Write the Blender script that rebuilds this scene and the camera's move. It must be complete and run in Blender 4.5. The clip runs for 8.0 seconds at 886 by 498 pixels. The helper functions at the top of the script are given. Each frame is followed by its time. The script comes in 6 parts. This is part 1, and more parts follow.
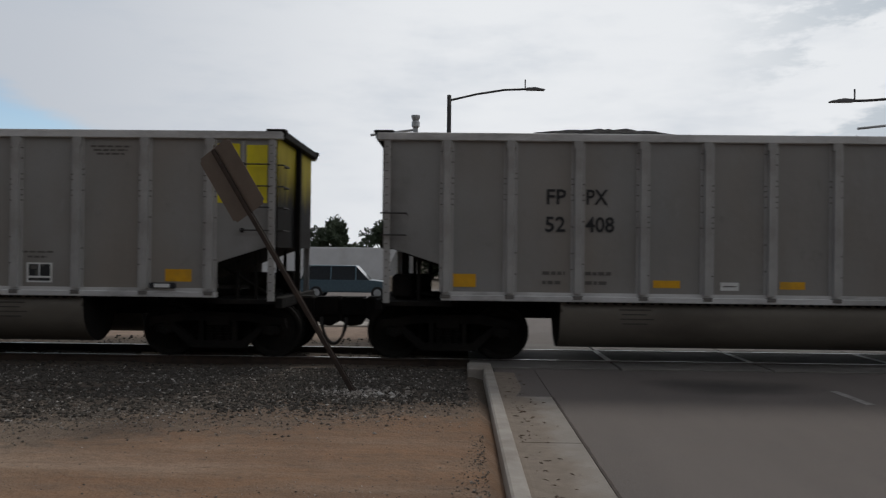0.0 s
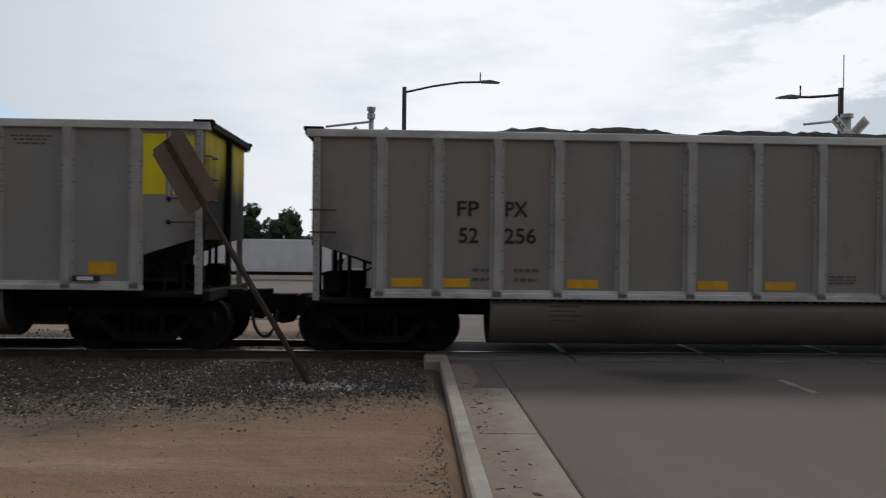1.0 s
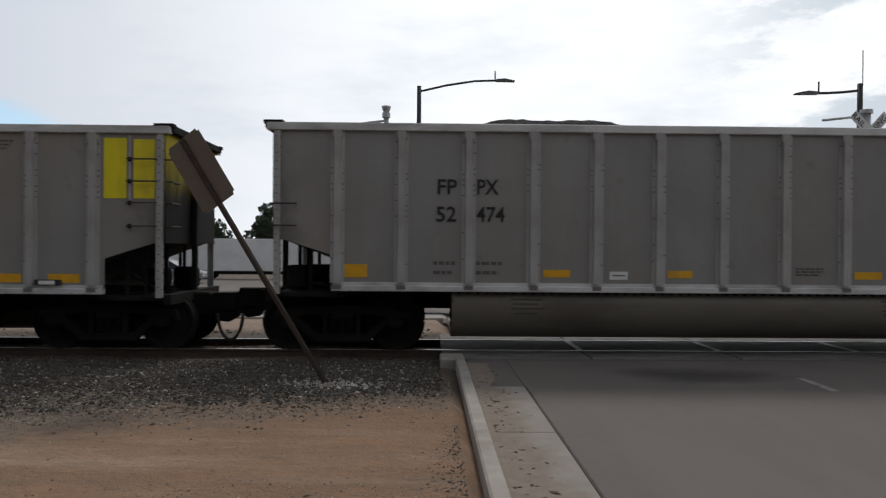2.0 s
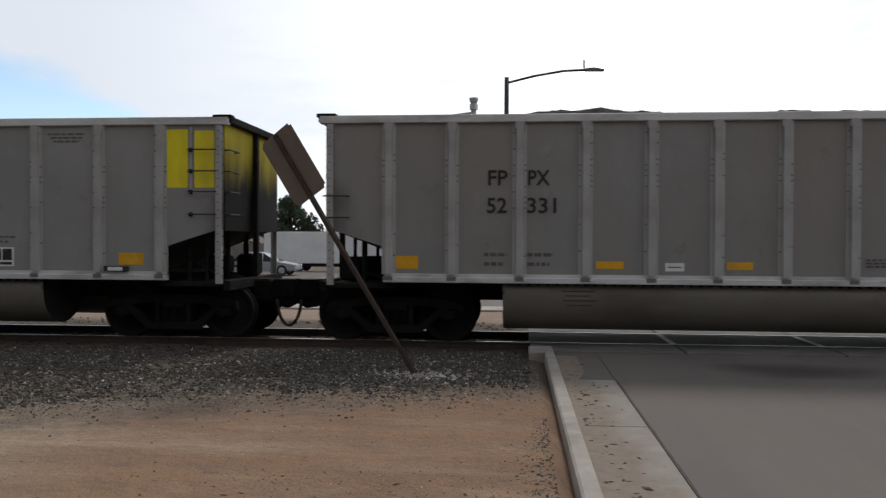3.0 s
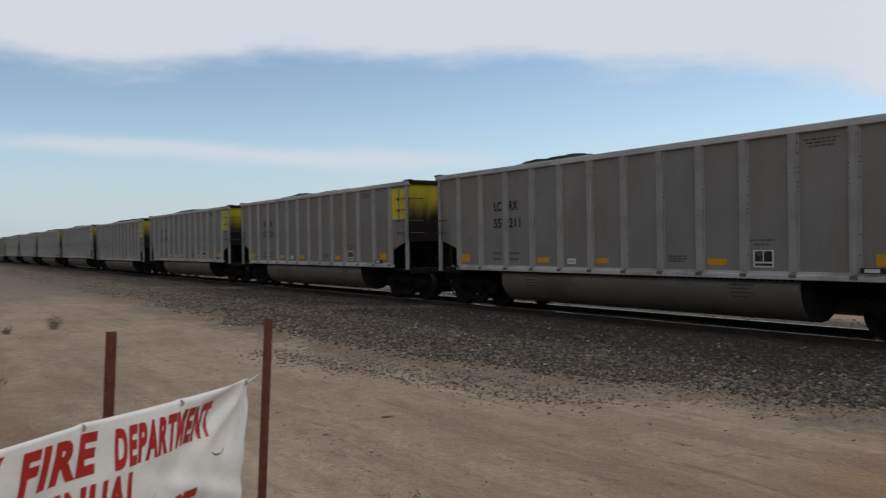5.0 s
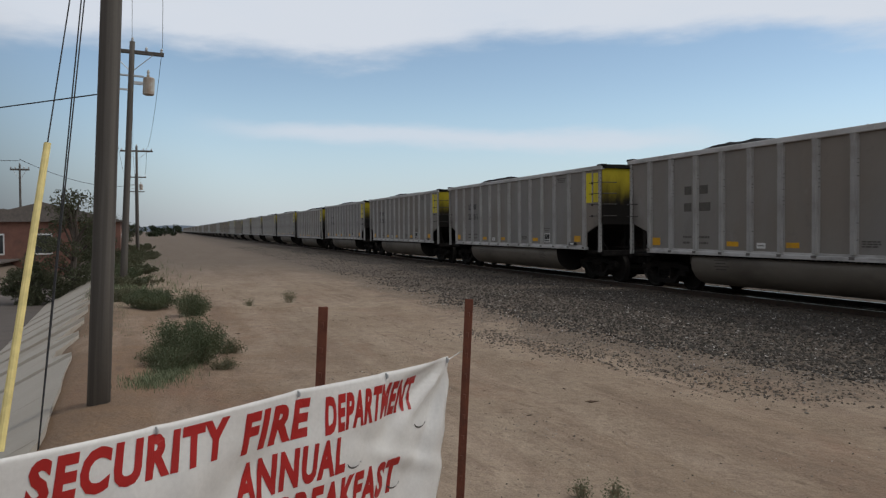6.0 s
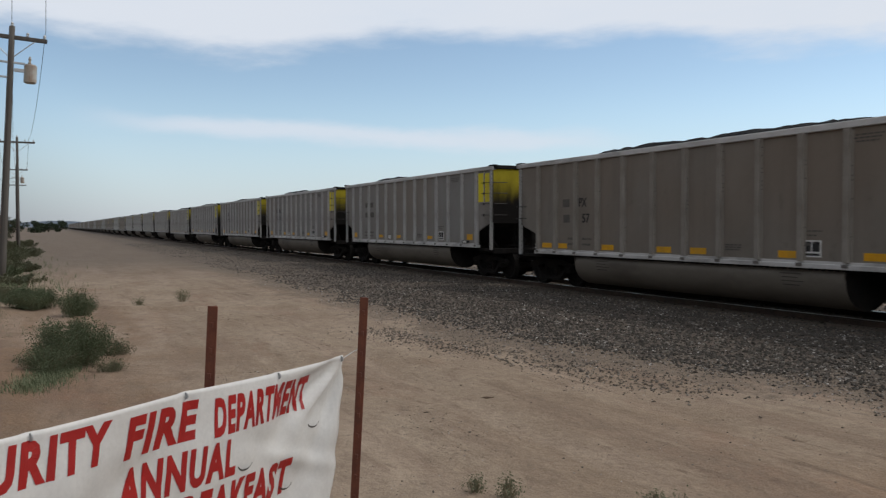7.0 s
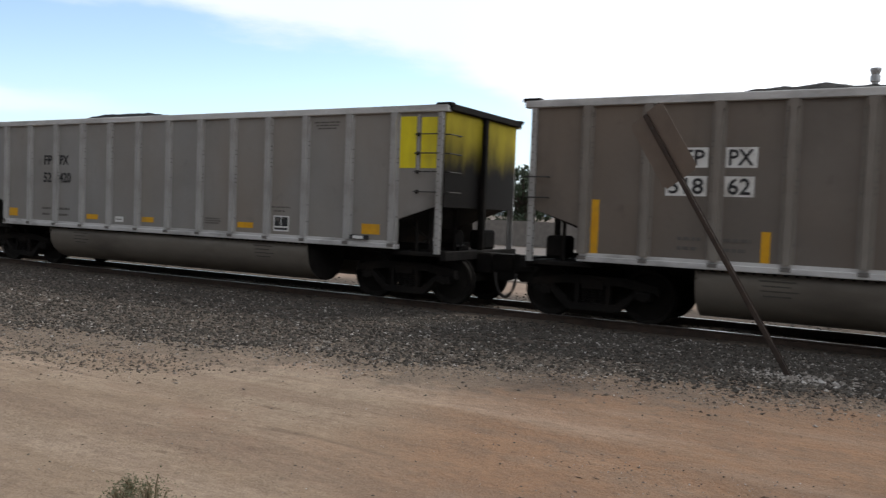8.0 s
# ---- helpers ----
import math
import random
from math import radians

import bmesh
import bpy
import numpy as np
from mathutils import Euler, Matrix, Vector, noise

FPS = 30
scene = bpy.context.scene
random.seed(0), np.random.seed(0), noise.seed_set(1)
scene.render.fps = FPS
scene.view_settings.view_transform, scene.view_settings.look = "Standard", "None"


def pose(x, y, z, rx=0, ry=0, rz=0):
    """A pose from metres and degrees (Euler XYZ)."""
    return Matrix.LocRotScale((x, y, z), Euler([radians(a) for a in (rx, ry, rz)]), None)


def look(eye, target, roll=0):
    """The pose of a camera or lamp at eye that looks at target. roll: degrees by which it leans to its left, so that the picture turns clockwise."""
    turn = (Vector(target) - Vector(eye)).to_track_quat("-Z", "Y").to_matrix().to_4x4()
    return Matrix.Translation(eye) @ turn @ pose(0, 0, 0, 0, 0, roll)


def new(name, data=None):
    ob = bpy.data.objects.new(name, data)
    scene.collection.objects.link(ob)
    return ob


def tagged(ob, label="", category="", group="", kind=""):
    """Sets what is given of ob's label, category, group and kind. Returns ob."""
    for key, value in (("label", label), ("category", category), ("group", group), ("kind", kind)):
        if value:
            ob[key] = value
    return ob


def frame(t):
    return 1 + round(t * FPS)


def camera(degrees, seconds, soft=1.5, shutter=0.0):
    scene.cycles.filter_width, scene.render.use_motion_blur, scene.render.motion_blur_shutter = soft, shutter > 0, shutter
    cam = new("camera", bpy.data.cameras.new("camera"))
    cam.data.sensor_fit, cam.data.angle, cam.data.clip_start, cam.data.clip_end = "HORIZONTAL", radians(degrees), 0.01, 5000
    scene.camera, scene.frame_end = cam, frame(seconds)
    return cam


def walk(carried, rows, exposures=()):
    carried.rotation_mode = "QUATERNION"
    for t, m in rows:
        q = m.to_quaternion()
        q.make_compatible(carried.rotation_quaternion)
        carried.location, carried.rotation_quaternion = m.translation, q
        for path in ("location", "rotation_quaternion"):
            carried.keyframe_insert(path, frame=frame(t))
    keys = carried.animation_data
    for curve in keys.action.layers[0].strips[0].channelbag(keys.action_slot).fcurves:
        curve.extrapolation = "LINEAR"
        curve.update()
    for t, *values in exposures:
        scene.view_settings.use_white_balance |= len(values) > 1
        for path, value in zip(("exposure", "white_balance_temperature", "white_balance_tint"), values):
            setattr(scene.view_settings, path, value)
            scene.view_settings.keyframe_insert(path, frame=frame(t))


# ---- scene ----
cam = camera(57.3, 8.0, soft=1.25, shutter=0.06)
EYE = 1.75
PATH = (
    (0, 0.046, 0.100, 0.022, 1.04, 0.36, -0.66),
    (0.5, 0.026, 0.095, 0.026, -2.26, -0.17, -0.86),
    (1, 0.011, 0.089, 0.026, -2.18, -0.15, -0.67),
    (2.3, 0.004, 0.132, -0.005, -0.52, -0.25, -0.89),
    (2.5, -0.001, 0.133, -0.012, 0.03, -1.25, -1.48),
    (3, 0.003, 0.152, -0.006, 5.09, -0.76, -0.25),
    (3.5, 0.031, 0.193, 0.020, 10.07, -2.02, 0.68),
    (4, -0.059, 0.212, 0.007, 12.93, 0.97, 3.09),
    (4.2, -0.078, 0.267, 0.001, 16.37, 0.78, 2.51),
    (4.5, -0.184, 0.154, 0.009, 28.29, 0.77, 1.77),
    (4.7, -0.182, 0.110, -0.025, 39.64, 0.79, 2.27),
    (4.8, -0.205, 0.093, 0.004, 44.26, 0.62, 1.62),
    (5, -0.209, 0.058, -0.006, 56.06, -0.33, 0.83),
    (5.2, -0.248, 0.071, -0.010, 66.18, -1.04, -0.67),
    (6.3, -0.143, 0.144, -0.002, 71.29, -1.43, 0.43),
    (6.5, -0.142, 0.144, -0.005, 70.26, -1.58, 0.17),
    (7, -0.146, 0.164, -0.001, 64.20, -1.60, 0.04),
    (7.2, -0.167, 0.177, -0.018, 58.63, -1.40, -0.21),
    (7.5, -0.174, 0.202, -0.015, 46.50, -0.93, -1.27),
    (7.7, -0.101, 0.267, -0.012, 39.90, -1.80, -0.71),
    (8, -0.076, 0.316, 0.000, 30.34, -2.57, -2.15),
)
walk(cam, [(t, pose(x, y, EYE + z, 90 + p, r, w)) for t, x, y, z, w, p, r in PATH],
     exposures=((0, -0.5), (0.5, -0.3), (1.2, -0.3), (2.4, -0.12), (3.0, 0.06), (3.5, 0.48), (3.75, 0.46), (4.0, -0.3), (4.5, -0.2), (5.2, -0.15), (6.4, -0.1), (7.1, -0.02), (7.5, 0.03), (8, 0.44)))

# ---- sky, sun ----
SUN_AZ, SUN_EL = 12.0, 48.0      # degrees to the right of +y, above the horizon
world = bpy.data.worlds.new("overcast_sky")
scene.world = world
world.use_nodes = True
wn, wl = world.node_tree.nodes, world.node_tree.links
wn.clear()


def wmath(op, a, b=None, clamp=False):
    n = wn.new("ShaderNodeMath")
    n.operation, n.use_clamp = op, clamp
    for i, v in enumerate((a, b)):
        if v is None:
            continue
        if isinstance(v, (int, float)):
            n.inputs[i].default_value = v
        else:
            wl.new(v, n.inputs[i])
    return n.outputs[0]


def wramp(v, lo, hi):
    n = wn.new("ShaderNodeMapRange")
    n.interpolation_type = "SMOOTHSTEP"
    wl.new(v, n.inputs[0])
    for i, e in ((1, lo), (2, hi)):
        if isinstance(e, (int, float)):
            n.inputs[i].default_value = e
        else:
            wl.new(e, n.inputs[i])
    n.inputs[3].default_value, n.inputs[4].default_value = 0.0, 1.0
    return n.outputs[0]


def wmix(f, a, b):
    n = wn.new("ShaderNodeMix")
    n.data_type = "RGBA"
    wl.new(f, n.inputs[0])
    for i, v in ((6, a), (7, b)):
        if isinstance(v, tuple):
            n.inputs[i].default_value = (*v, 1)
        else:
            wl.new(v, n.inputs[i])
    return n.outputs[2]


coord = wn.new("ShaderNodeTexCoord").outputs["Generated"]
sep = wn.new("ShaderNodeSeparateXYZ")
wl.new(coord, sep.inputs[0])
az = wmath("MULTIPLY", wmath("ARCTAN2", wmath("MULTIPLY", sep.outputs[0], -1.0), sep.outputs[1]), 57.2958)
el = wmath("MULTIPLY", wmath("ARCSINE", sep.outputs[2]), 57.2958)


def cloud_noise(sx, sz, detail, rough=0.55):
    comb = wn.new("ShaderNodeCombineXYZ")
    wl.new(wmath("MULTIPLY", az, sx), comb.inputs[0])
    wl.new(wmath("MULTIPLY", el, sz), comb.inputs[1])
    n = wn.new("ShaderNodeTexNoise")
    n.inputs["Scale"].default_value, n.inputs["Detail"].default_value, n.inputs["Roughness"].default_value = 1.0, detail, rough
    wl.new(comb.outputs[0], n.inputs["Vector"])
    return wmath("SUBTRACT", n.outputs[0], 0.5)


big = cloud_noise(0.035, 0.13, 6)
fine = cloud_noise(0.085, 0.30, 7, 0.6)
puff = cloud_noise(0.075, 0.21, 6, 0.62)
# the lower edge of the cloud deck: overhead everywhere, lifting off the horizon towards the left
edge = wmath("MULTIPLY", wramp(az, 8.0, 38.0), 12.5)
edge = wmath("ADD", edge, wmath("MULTIPLY", big, 7.0))
el_n = wmath("ADD", el, wmath("MULTIPLY", fine, 4.2))
deck = wramp(wmath("SUBTRACT", el_n, edge), -1.3, 1.1)
# a long thin streak under the deck
streak_mid = wmath("ADD", 6.4, wmath("MULTIPLY", wmath("SUBTRACT", az, 70.0), 0.035))
streak_off = wmath("ABSOLUTE", wmath("SUBTRACT", wmath("ADD", el, wmath("MULTIPLY", fine, 2.4)), streak_mid))
streak = wmath("SUBTRACT", 1.0, wramp(streak_off, 0.05, 1.15))
streak = wmath("MULTIPLY", streak, wmath("MULTIPLY", wramp(az, 48.0, 60.0), wmath("SUBTRACT", 1.0, wramp(az, 80.0, 90.0))))
cover = wmath("MAXIMUM", deck, wmath("MULTIPLY", streak, 0.75))

sky = wn.new("ShaderNodeTexSky")
sky.sky_type, sky.sun_disc = "NISHITA", False
sky.sun_elevation, sky.sun_rotation = radians(SUN_EL), radians(SUN_AZ)
sky.altitude, sky.air_density, sky.dust_density, sky.ozone_density = 1800, 1.0, 0.6, 1.2
sky_scaled = wn.new("ShaderNodeMix")
sky_scaled.data_type, sky_scaled.blend_type = "RGBA", "MULTIPLY"
sky_scaled.inputs[0].default_value = 1.0
wl.new(sky.outputs[0], sky_scaled.inputs[6])
sky_scaled.inputs[7].default_value = (0.158, 0.150, 0.134, 1)
# haze low down
low = wmath("SUBTRACT", 1.0, wramp(el, -1.0, 9.0))
base_sky = wmix(wmath("MULTIPLY", low, 0.8), sky_scaled.outputs[2], (0.425, 0.505, 0.655))
# bright, thin cloud round the hidden sun, greyer to the left
glow = wmath("SUBTRACT", 1.0, wramp(az, -2.0, 33.0))
cloud_col = wmix(glow, (0.72, 0.77, 0.85), (1.14, 1.17, 1.21))
# grey-blue tatters at the right
right = wmath("MULTIPLY", wmath("SUBTRACT", 1.0, wramp(az, -30.0, -14.0)), wramp(puff, -0.01, 0.08))
right = wmath("MULTIPLY", right, wramp(el, 2.0, 8.0))
cloud_col = wmix(wmath("MULTIPLY", right, 0.9), cloud_col, (0.66, 0.74, 0.82))
mottle = wmath("MULTIPLY", wramp(wmath("ADD", big, wmath("MULTIPLY", fine, 0.6)), -0.08, 0.24), 0.5)
cloud_col = wmix(mottle, cloud_col, (0.66, 0.74, 0.85))
# sky overhead and opposite the hidden sun darkened to shade the near train sides
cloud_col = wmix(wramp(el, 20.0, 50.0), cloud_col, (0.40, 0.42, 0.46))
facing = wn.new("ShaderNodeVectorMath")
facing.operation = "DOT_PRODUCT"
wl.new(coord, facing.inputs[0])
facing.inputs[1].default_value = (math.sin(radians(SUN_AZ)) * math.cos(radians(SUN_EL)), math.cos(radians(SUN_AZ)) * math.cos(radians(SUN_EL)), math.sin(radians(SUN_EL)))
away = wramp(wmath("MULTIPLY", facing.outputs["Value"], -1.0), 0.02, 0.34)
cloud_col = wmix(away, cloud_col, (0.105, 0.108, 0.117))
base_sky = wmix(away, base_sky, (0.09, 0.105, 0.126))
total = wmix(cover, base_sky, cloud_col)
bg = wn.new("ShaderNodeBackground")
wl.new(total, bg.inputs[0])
bg.inputs[1].default_value = 1.0
wo = wn.new("ShaderNodeOutputWorld")
wl.new(bg.outputs[0], wo.inputs[0])

sun_data = bpy.data.lights.new("sun", "SUN")
sun_data.energy, sun_data.angle, sun_data.color = 1.5, radians(12), (1.0, 0.95, 0.88)
sun = new("sun", sun_data)
sd = Vector((math.sin(radians(SUN_AZ)) * math.cos(radians(SUN_EL)), math.cos(radians(SUN_AZ)) * math.cos(radians(SUN_EL)), math.sin(radians(SUN_EL))))
sun.matrix_world = look(sd * 100, (0, 0, 0))

# ---- materials ----


def shader(name, rough=0.8, metal=0.0):
    m = bpy.data.materials.new(name)
    m.use_nodes = True
    b = m.node_tree.nodes["Principled BSDF"]
    b.inputs["Roughness"].default_value, b.inputs["Metallic"].default_value = rough, metal
    return m, m.node_tree.nodes, m.node_tree.links, b


def noise_fac(nodes, links, scale, detail=5, lo=0.35, hi=0.65, vec=None, stretch=None, rough=0.6):
    n = nodes.new("ShaderNodeTexNoise")
    n.inputs["Scale"].default_value, n.inputs["Detail"].default_value, n.inputs["Roughness"].default_value = scale, detail, rough
    if vec is not None:
        if stretch:
            mp = nodes.new("ShaderNodeMapping")
            mp.inputs["Scale"].default_value = stretch
            links.new(vec, mp.inputs[0])
            vec = mp.outputs[0]
        links.new(vec, n.inputs["Vector"])
    r = nodes.new("ShaderNodeMapRange")
    r.inputs[1].default_value, r.inputs[2].default_value = lo, hi
    links.new(n.outputs[0], r.inputs[0])
    return r.outputs[0]


def blend(nodes, links, f, a, b):
    n = nodes.new("ShaderNodeMix")
    n.data_type = "RGBA"
    if isinstance(f, (int, float)):
        n.inputs[0].default_value = f
    else:
        links.new(f, n.inputs[0])
    for i, v in ((6, a), (7, b)):
        if isinstance(v, tuple):
            n.inputs[i].default_value = (*v[:3], 1)
        else:
            links.new(v, n.inputs[i])
    return n.outputs[2]


def nmath(nodes, links, op, a, b=None, clamp=False):
    n = nodes.new("ShaderNodeMath")
    n.operation, n.use_clamp = op, clamp
    for i, v in enumerate((a, b)):
        if v is None:
            continue
        if isinstance(v, (int, float)):
            n.inputs[i].default_value = v
        else:
            links.new(v, n.inputs[i])
    return n.outputs[0]


def bumped(nodes, links, bsdf, height, strength, dist=0.01):
    n = nodes.new("ShaderNodeBump")
    n.inputs["Strength"].default_value, n.inputs["Distance"].default_value = strength, dist
    links.new(height, n.inputs["Height"])
    links.new(n.outputs[0], bsdf.inputs["Normal"])


def surface(name, c1, c2, scale=4.0, rough=0.8, metal=0.0, fine=40.0, bump=0.15, dirt=None, dirt_scale=1.2, stretch=None, dist=0.01, vary=0.0):
    """Two-scale mottled surface with relief; dirt is a third colour laid on in patches."""
    m, n, l, b = shader(name, rough, metal)
    vec = n.new("ShaderNodeTexCoord").outputs["Object"]
    col = blend(n, l, noise_fac(n, l, scale, 6, vec=vec, stretch=stretch), c1, c2)
    f2 = noise_fac(n, l, fine, 4, 0.3, 0.7, vec=vec)
    col = blend(n, l, nmath(n, l, "MULTIPLY", f2, 0.22), col, tuple(c * 0.55 for c in c1))
    if dirt:
        col = blend(n, l, nmath(n, l, "MULTIPLY", noise_fac(n, l, dirt_scale, 7, 0.5, 0.72, vec=vec, stretch=stretch), 0.8), col, dirt)
    if vary:
        rnd = n.new("ShaderNodeObjectInfo").outputs["Random"]
        col = blend(n, l, nmath(n, l, "MULTIPLY", rnd, vary), col, tuple(c * 0.5 for c in c1))
    l.new(col, b.inputs["Base Color"])
    if bump:
        bumped(n, l, b, f2, bump, dist)
    return m


def stones(name, dark, mid, pale, share=0.12):
    """Crushed stone: every piece has its own tone, a few of them pale."""
    m, n, l, b = shader(name, 0.95)
    isl = n.new("ShaderNodeNewGeometry").outputs["Random Per Island"]
    vec = n.new("ShaderNodeTexCoord").outputs["Object"]
    col = blend(n, l, isl, dark, mid)
    r = n.new("ShaderNodeMapRange")
    l.new(isl, r.inputs[0])
    r.inputs[1].default_value, r.inputs[2].default_value = 1.0 - share, 1.0
    col = blend(n, l, r.outputs[0], col, pale)
    f = noise_fac(n, l, 60.0, 3, 0.3, 0.7, vec=vec)
    col = blend(n, l, nmath(n, l, "MULTIPLY", f, 0.3), col, tuple(c * 0.6 for c in dark))
    l.new(col, b.inputs["Base Color"])
    bumped(n, l, b, f, 0.3)
    return m


def plain(name, c, rough=0.6, metal=0.0, emit=0.0):
    m, n, l, b = shader(name, rough, metal)
    vec = n.new("ShaderNodeTexCoord").outputs["Object"]
    col = blend(n, l, noise_fac(n, l, 9.0, 5, vec=vec), c, tuple(v * 0.8 for v in c))
    l.new(col, b.inputs["Base Color"])
    if emit:
        b.inputs["Emission Color"].default_value = (*c, 1)
        b.inputs["Emission Strength"].default_value = emit
    return m


def sheet_metal(name, c1, c2, grime, rusty, streaks=0.3):
    """Dull aluminium plate: broad blotches, soft run-down streaks, brown dust in drifts, coal soot by the ends, its own pattern on every wagon."""
    m, n, l, b = shader(name, 0.7, 0.1)
    tc = n.new("ShaderNodeTexCoord").outputs["Object"]
    rnd = n.new("ShaderNodeObjectInfo").outputs["Random"]
    shift = n.new("ShaderNodeVectorMath")
    shift.operation = "ADD"
    spread = n.new("ShaderNodeCombineXYZ")
    l.new(nmath(n, l, "MULTIPLY", rnd, 60.0), spread.inputs[0])
    l.new(nmath(n, l, "MULTIPLY", rnd, 23.0), spread.inputs[2])
    l.new(tc, shift.inputs[0])
    l.new(spread.outputs[0], shift.inputs[1])
    v = shift.outputs[0]
    col = blend(n, l, noise_fac(n, l, 0.7, 5, 0.36, 0.64, vec=v, rough=0.55), c1, c2)
    dust = noise_fac(n, l, 0.30, 4, 0.42, 0.66, vec=v, stretch=(1.0, 1.0, 0.6), rough=0.5)
    col = blend(n, l, nmath(n, l, "MULTIPLY", dust, 0.75), col, rusty)
    run = noise_fac(n, l, 1.1, 6, 0.5, 0.8, vec=v, stretch=(2.2, 2.2, 0.35), rough=0.6)
    col = blend(n, l, nmath(n, l, "MULTIPLY", run, streaks), col, grime)
    smear = noise_fac(n, l, 2.6, 7, 0.60, 0.74, vec=v, stretch=(1.0, 1.0, 0.8), rough=0.65)
    col = blend(n, l, nmath(n, l, "MULTIPLY", smear, 0.35), col, tuple(q * 0.55 for q in grime))
    pale = noise_fac(n, l, 1.8, 8, 0.62, 0.76, vec=v, stretch=(1.6, 1.6, 0.7), rough=0.7)
    col = blend(n, l, nmath(n, l, "MULTIPLY", pale, 0.30), col, tuple(min(1.0, q * 1.5) for q in c1))
    grain = noise_fac(n, l, 45.0, 3, 0.3, 0.7, vec=tc)
    col = blend(n, l, nmath(n, l, "MULTIPLY", grain, 0.10), col, tuple(q * 0.5 for q in c1))
    col = blend(n, l, nmath(n, l, "MULTIPLY", rnd, 0.22), col, grime)
    # soot blown round the corners
    sp = n.new("ShaderNodeSeparateXYZ")
    l.new(tc, sp.inputs[0])
    far = nmath(n, l, "ADD", nmath(n, l, "ABSOLUTE", sp.outputs[0]), nmath(n, l, "MULTIPLY", noise_fac(n, l, 1.2, 6, 0.2, 0.8, vec=v), 0.9))
    far = nmath(n, l, "SUBTRACT", far, nmath(n, l, "MULTIPLY", sp.outputs[2], 0.32))
    r = n.new("ShaderNodeMapRange")
    r.interpolation_type = "SMOOTHSTEP"
    l.new(far, r.inputs[0])
    r.inputs[1].default_value, r.inputs[2].default_value, r.inputs[4].default_value = 6.35, 7.35, 0.8
    col = blend(n, l, r.outputs[0], col, (0.06, 0.052, 0.046))
    l.new(col, b.inputs["Base Color"])
    dents = noise_fac(n, l, 1.6, 3, 0.2, 0.8, vec=v)
    bumped(n, l, b, dents, 0.35, 0.03)
    return m


ALU = sheet_metal("aluminium_plate", (0.285, 0.278, 0.270), (0.245, 0.238, 0.230), (0.185, 0.168, 0.150), (0.25, 0.208, 0.170), 0.30)
ALU_B = sheet_metal("weathered_plate", (0.245, 0.225, 0.200), (0.20, 0.18, 0.155), (0.14, 0.115, 0.092), (0.225, 0.18, 0.14), 0.45)
ALU_C = sheet_metal("brown_dusted_plate", (0.175, 0.152, 0.132), (0.14, 0.12, 0.103), (0.095, 0.076, 0.062), (0.20, 0.148, 0.108), 0.5)
RIB = surface("bright_aluminium_rib", (0.47, 0.46, 0.445), (0.37, 0.36, 0.348), 2.2, 0.5, 0.25, 60, 0.12, (0.21, 0.19, 0.17), 2.4, (1, 1, 0.45), vary=0.18)
RIB_B = surface("weathered_rib", (0.34, 0.31, 0.275), (0.26, 0.235, 0.205), 2.2, 0.6, 0.2, 60, 0.12, (0.17, 0.14, 0.115), 2.4, (1, 1, 0.45), vary=0.2)
RIB_C = surface("dusty_rib", (0.26, 0.235, 0.207), (0.20, 0.176, 0.152), 3.0, 0.6, 0.2, 60, 0.12, (0.16, 0.13, 0.11), 2.5, (1, 1, 0.4))
CHORD = surface("top_chord_metal", (0.66, 0.65, 0.64), (0.54, 0.53, 0.52), 3.0, 0.5, 0.3, 50, 0.12, (0.22, 0.21, 0.20), 1.5, (0.4, 1, 1))
TUB = surface("tub_plate", (0.20, 0.178, 0.148), (0.16, 0.14, 0.115), 1.5, 0.6, 0.2, 40, 0.1, (0.10, 0.085, 0.07), 1.2, (0.5, 1, 1))
NEARBLACK = surface("near_black_steel", (0.018, 0.016, 0.015), (0.010, 0.009, 0.0085), 3.0, 0.95, 0.0, 50, 0.3, (0.030, 0.025, 0.021), 2.0)
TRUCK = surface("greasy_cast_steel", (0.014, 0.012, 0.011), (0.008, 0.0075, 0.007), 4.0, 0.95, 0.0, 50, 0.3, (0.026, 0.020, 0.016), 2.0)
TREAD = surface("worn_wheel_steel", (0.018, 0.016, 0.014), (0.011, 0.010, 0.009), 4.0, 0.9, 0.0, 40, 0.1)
COAL = surface("coal", (0.012, 0.012, 0.013), (0.022, 0.022, 0.024), 7.0, 0.85, 0.0, 25, 0.9, None, 1, None, 0.05)
YELLOW = surface("faded_yellow_paint", (0.80, 0.68, 0.008), (0.72, 0.59, 0.010), 2.5, 0.5, 0, 60, 0.06, (0.50, 0.40, 0.03), 1.7, (1, 1, 0.35))
ORANGE = surface("amber_reflector_sheet", (0.78, 0.40, 0.006), (0.68, 0.33, 0.008), 5.0, 0.45, 0, 60, 0.05, (0.46, 0.27, 0.04), 3.0)
BLACK = plain("black_stencil_paint", (0.018, 0.018, 0.02), 0.7)
FADED = plain("faded_stencil_paint", (0.115, 0.105, 0.095), 0.8)
TUBPRINT = plain("worn_tub_stencil", (0.07, 0.062, 0.053), 0.8)
WHITE = surface("white_paint", (0.78, 0.78, 0.76), (0.68, 0.67, 0.65), 4.0, 0.55, 0, 50, 0.05, (0.45, 0.42, 0.38), 2.0)
IRON = surface("dark_grab_iron", (0.06, 0.055, 0.05), (0.035, 0.032, 0.03), 5.0, 0.6, 0.4, 60, 0.1)


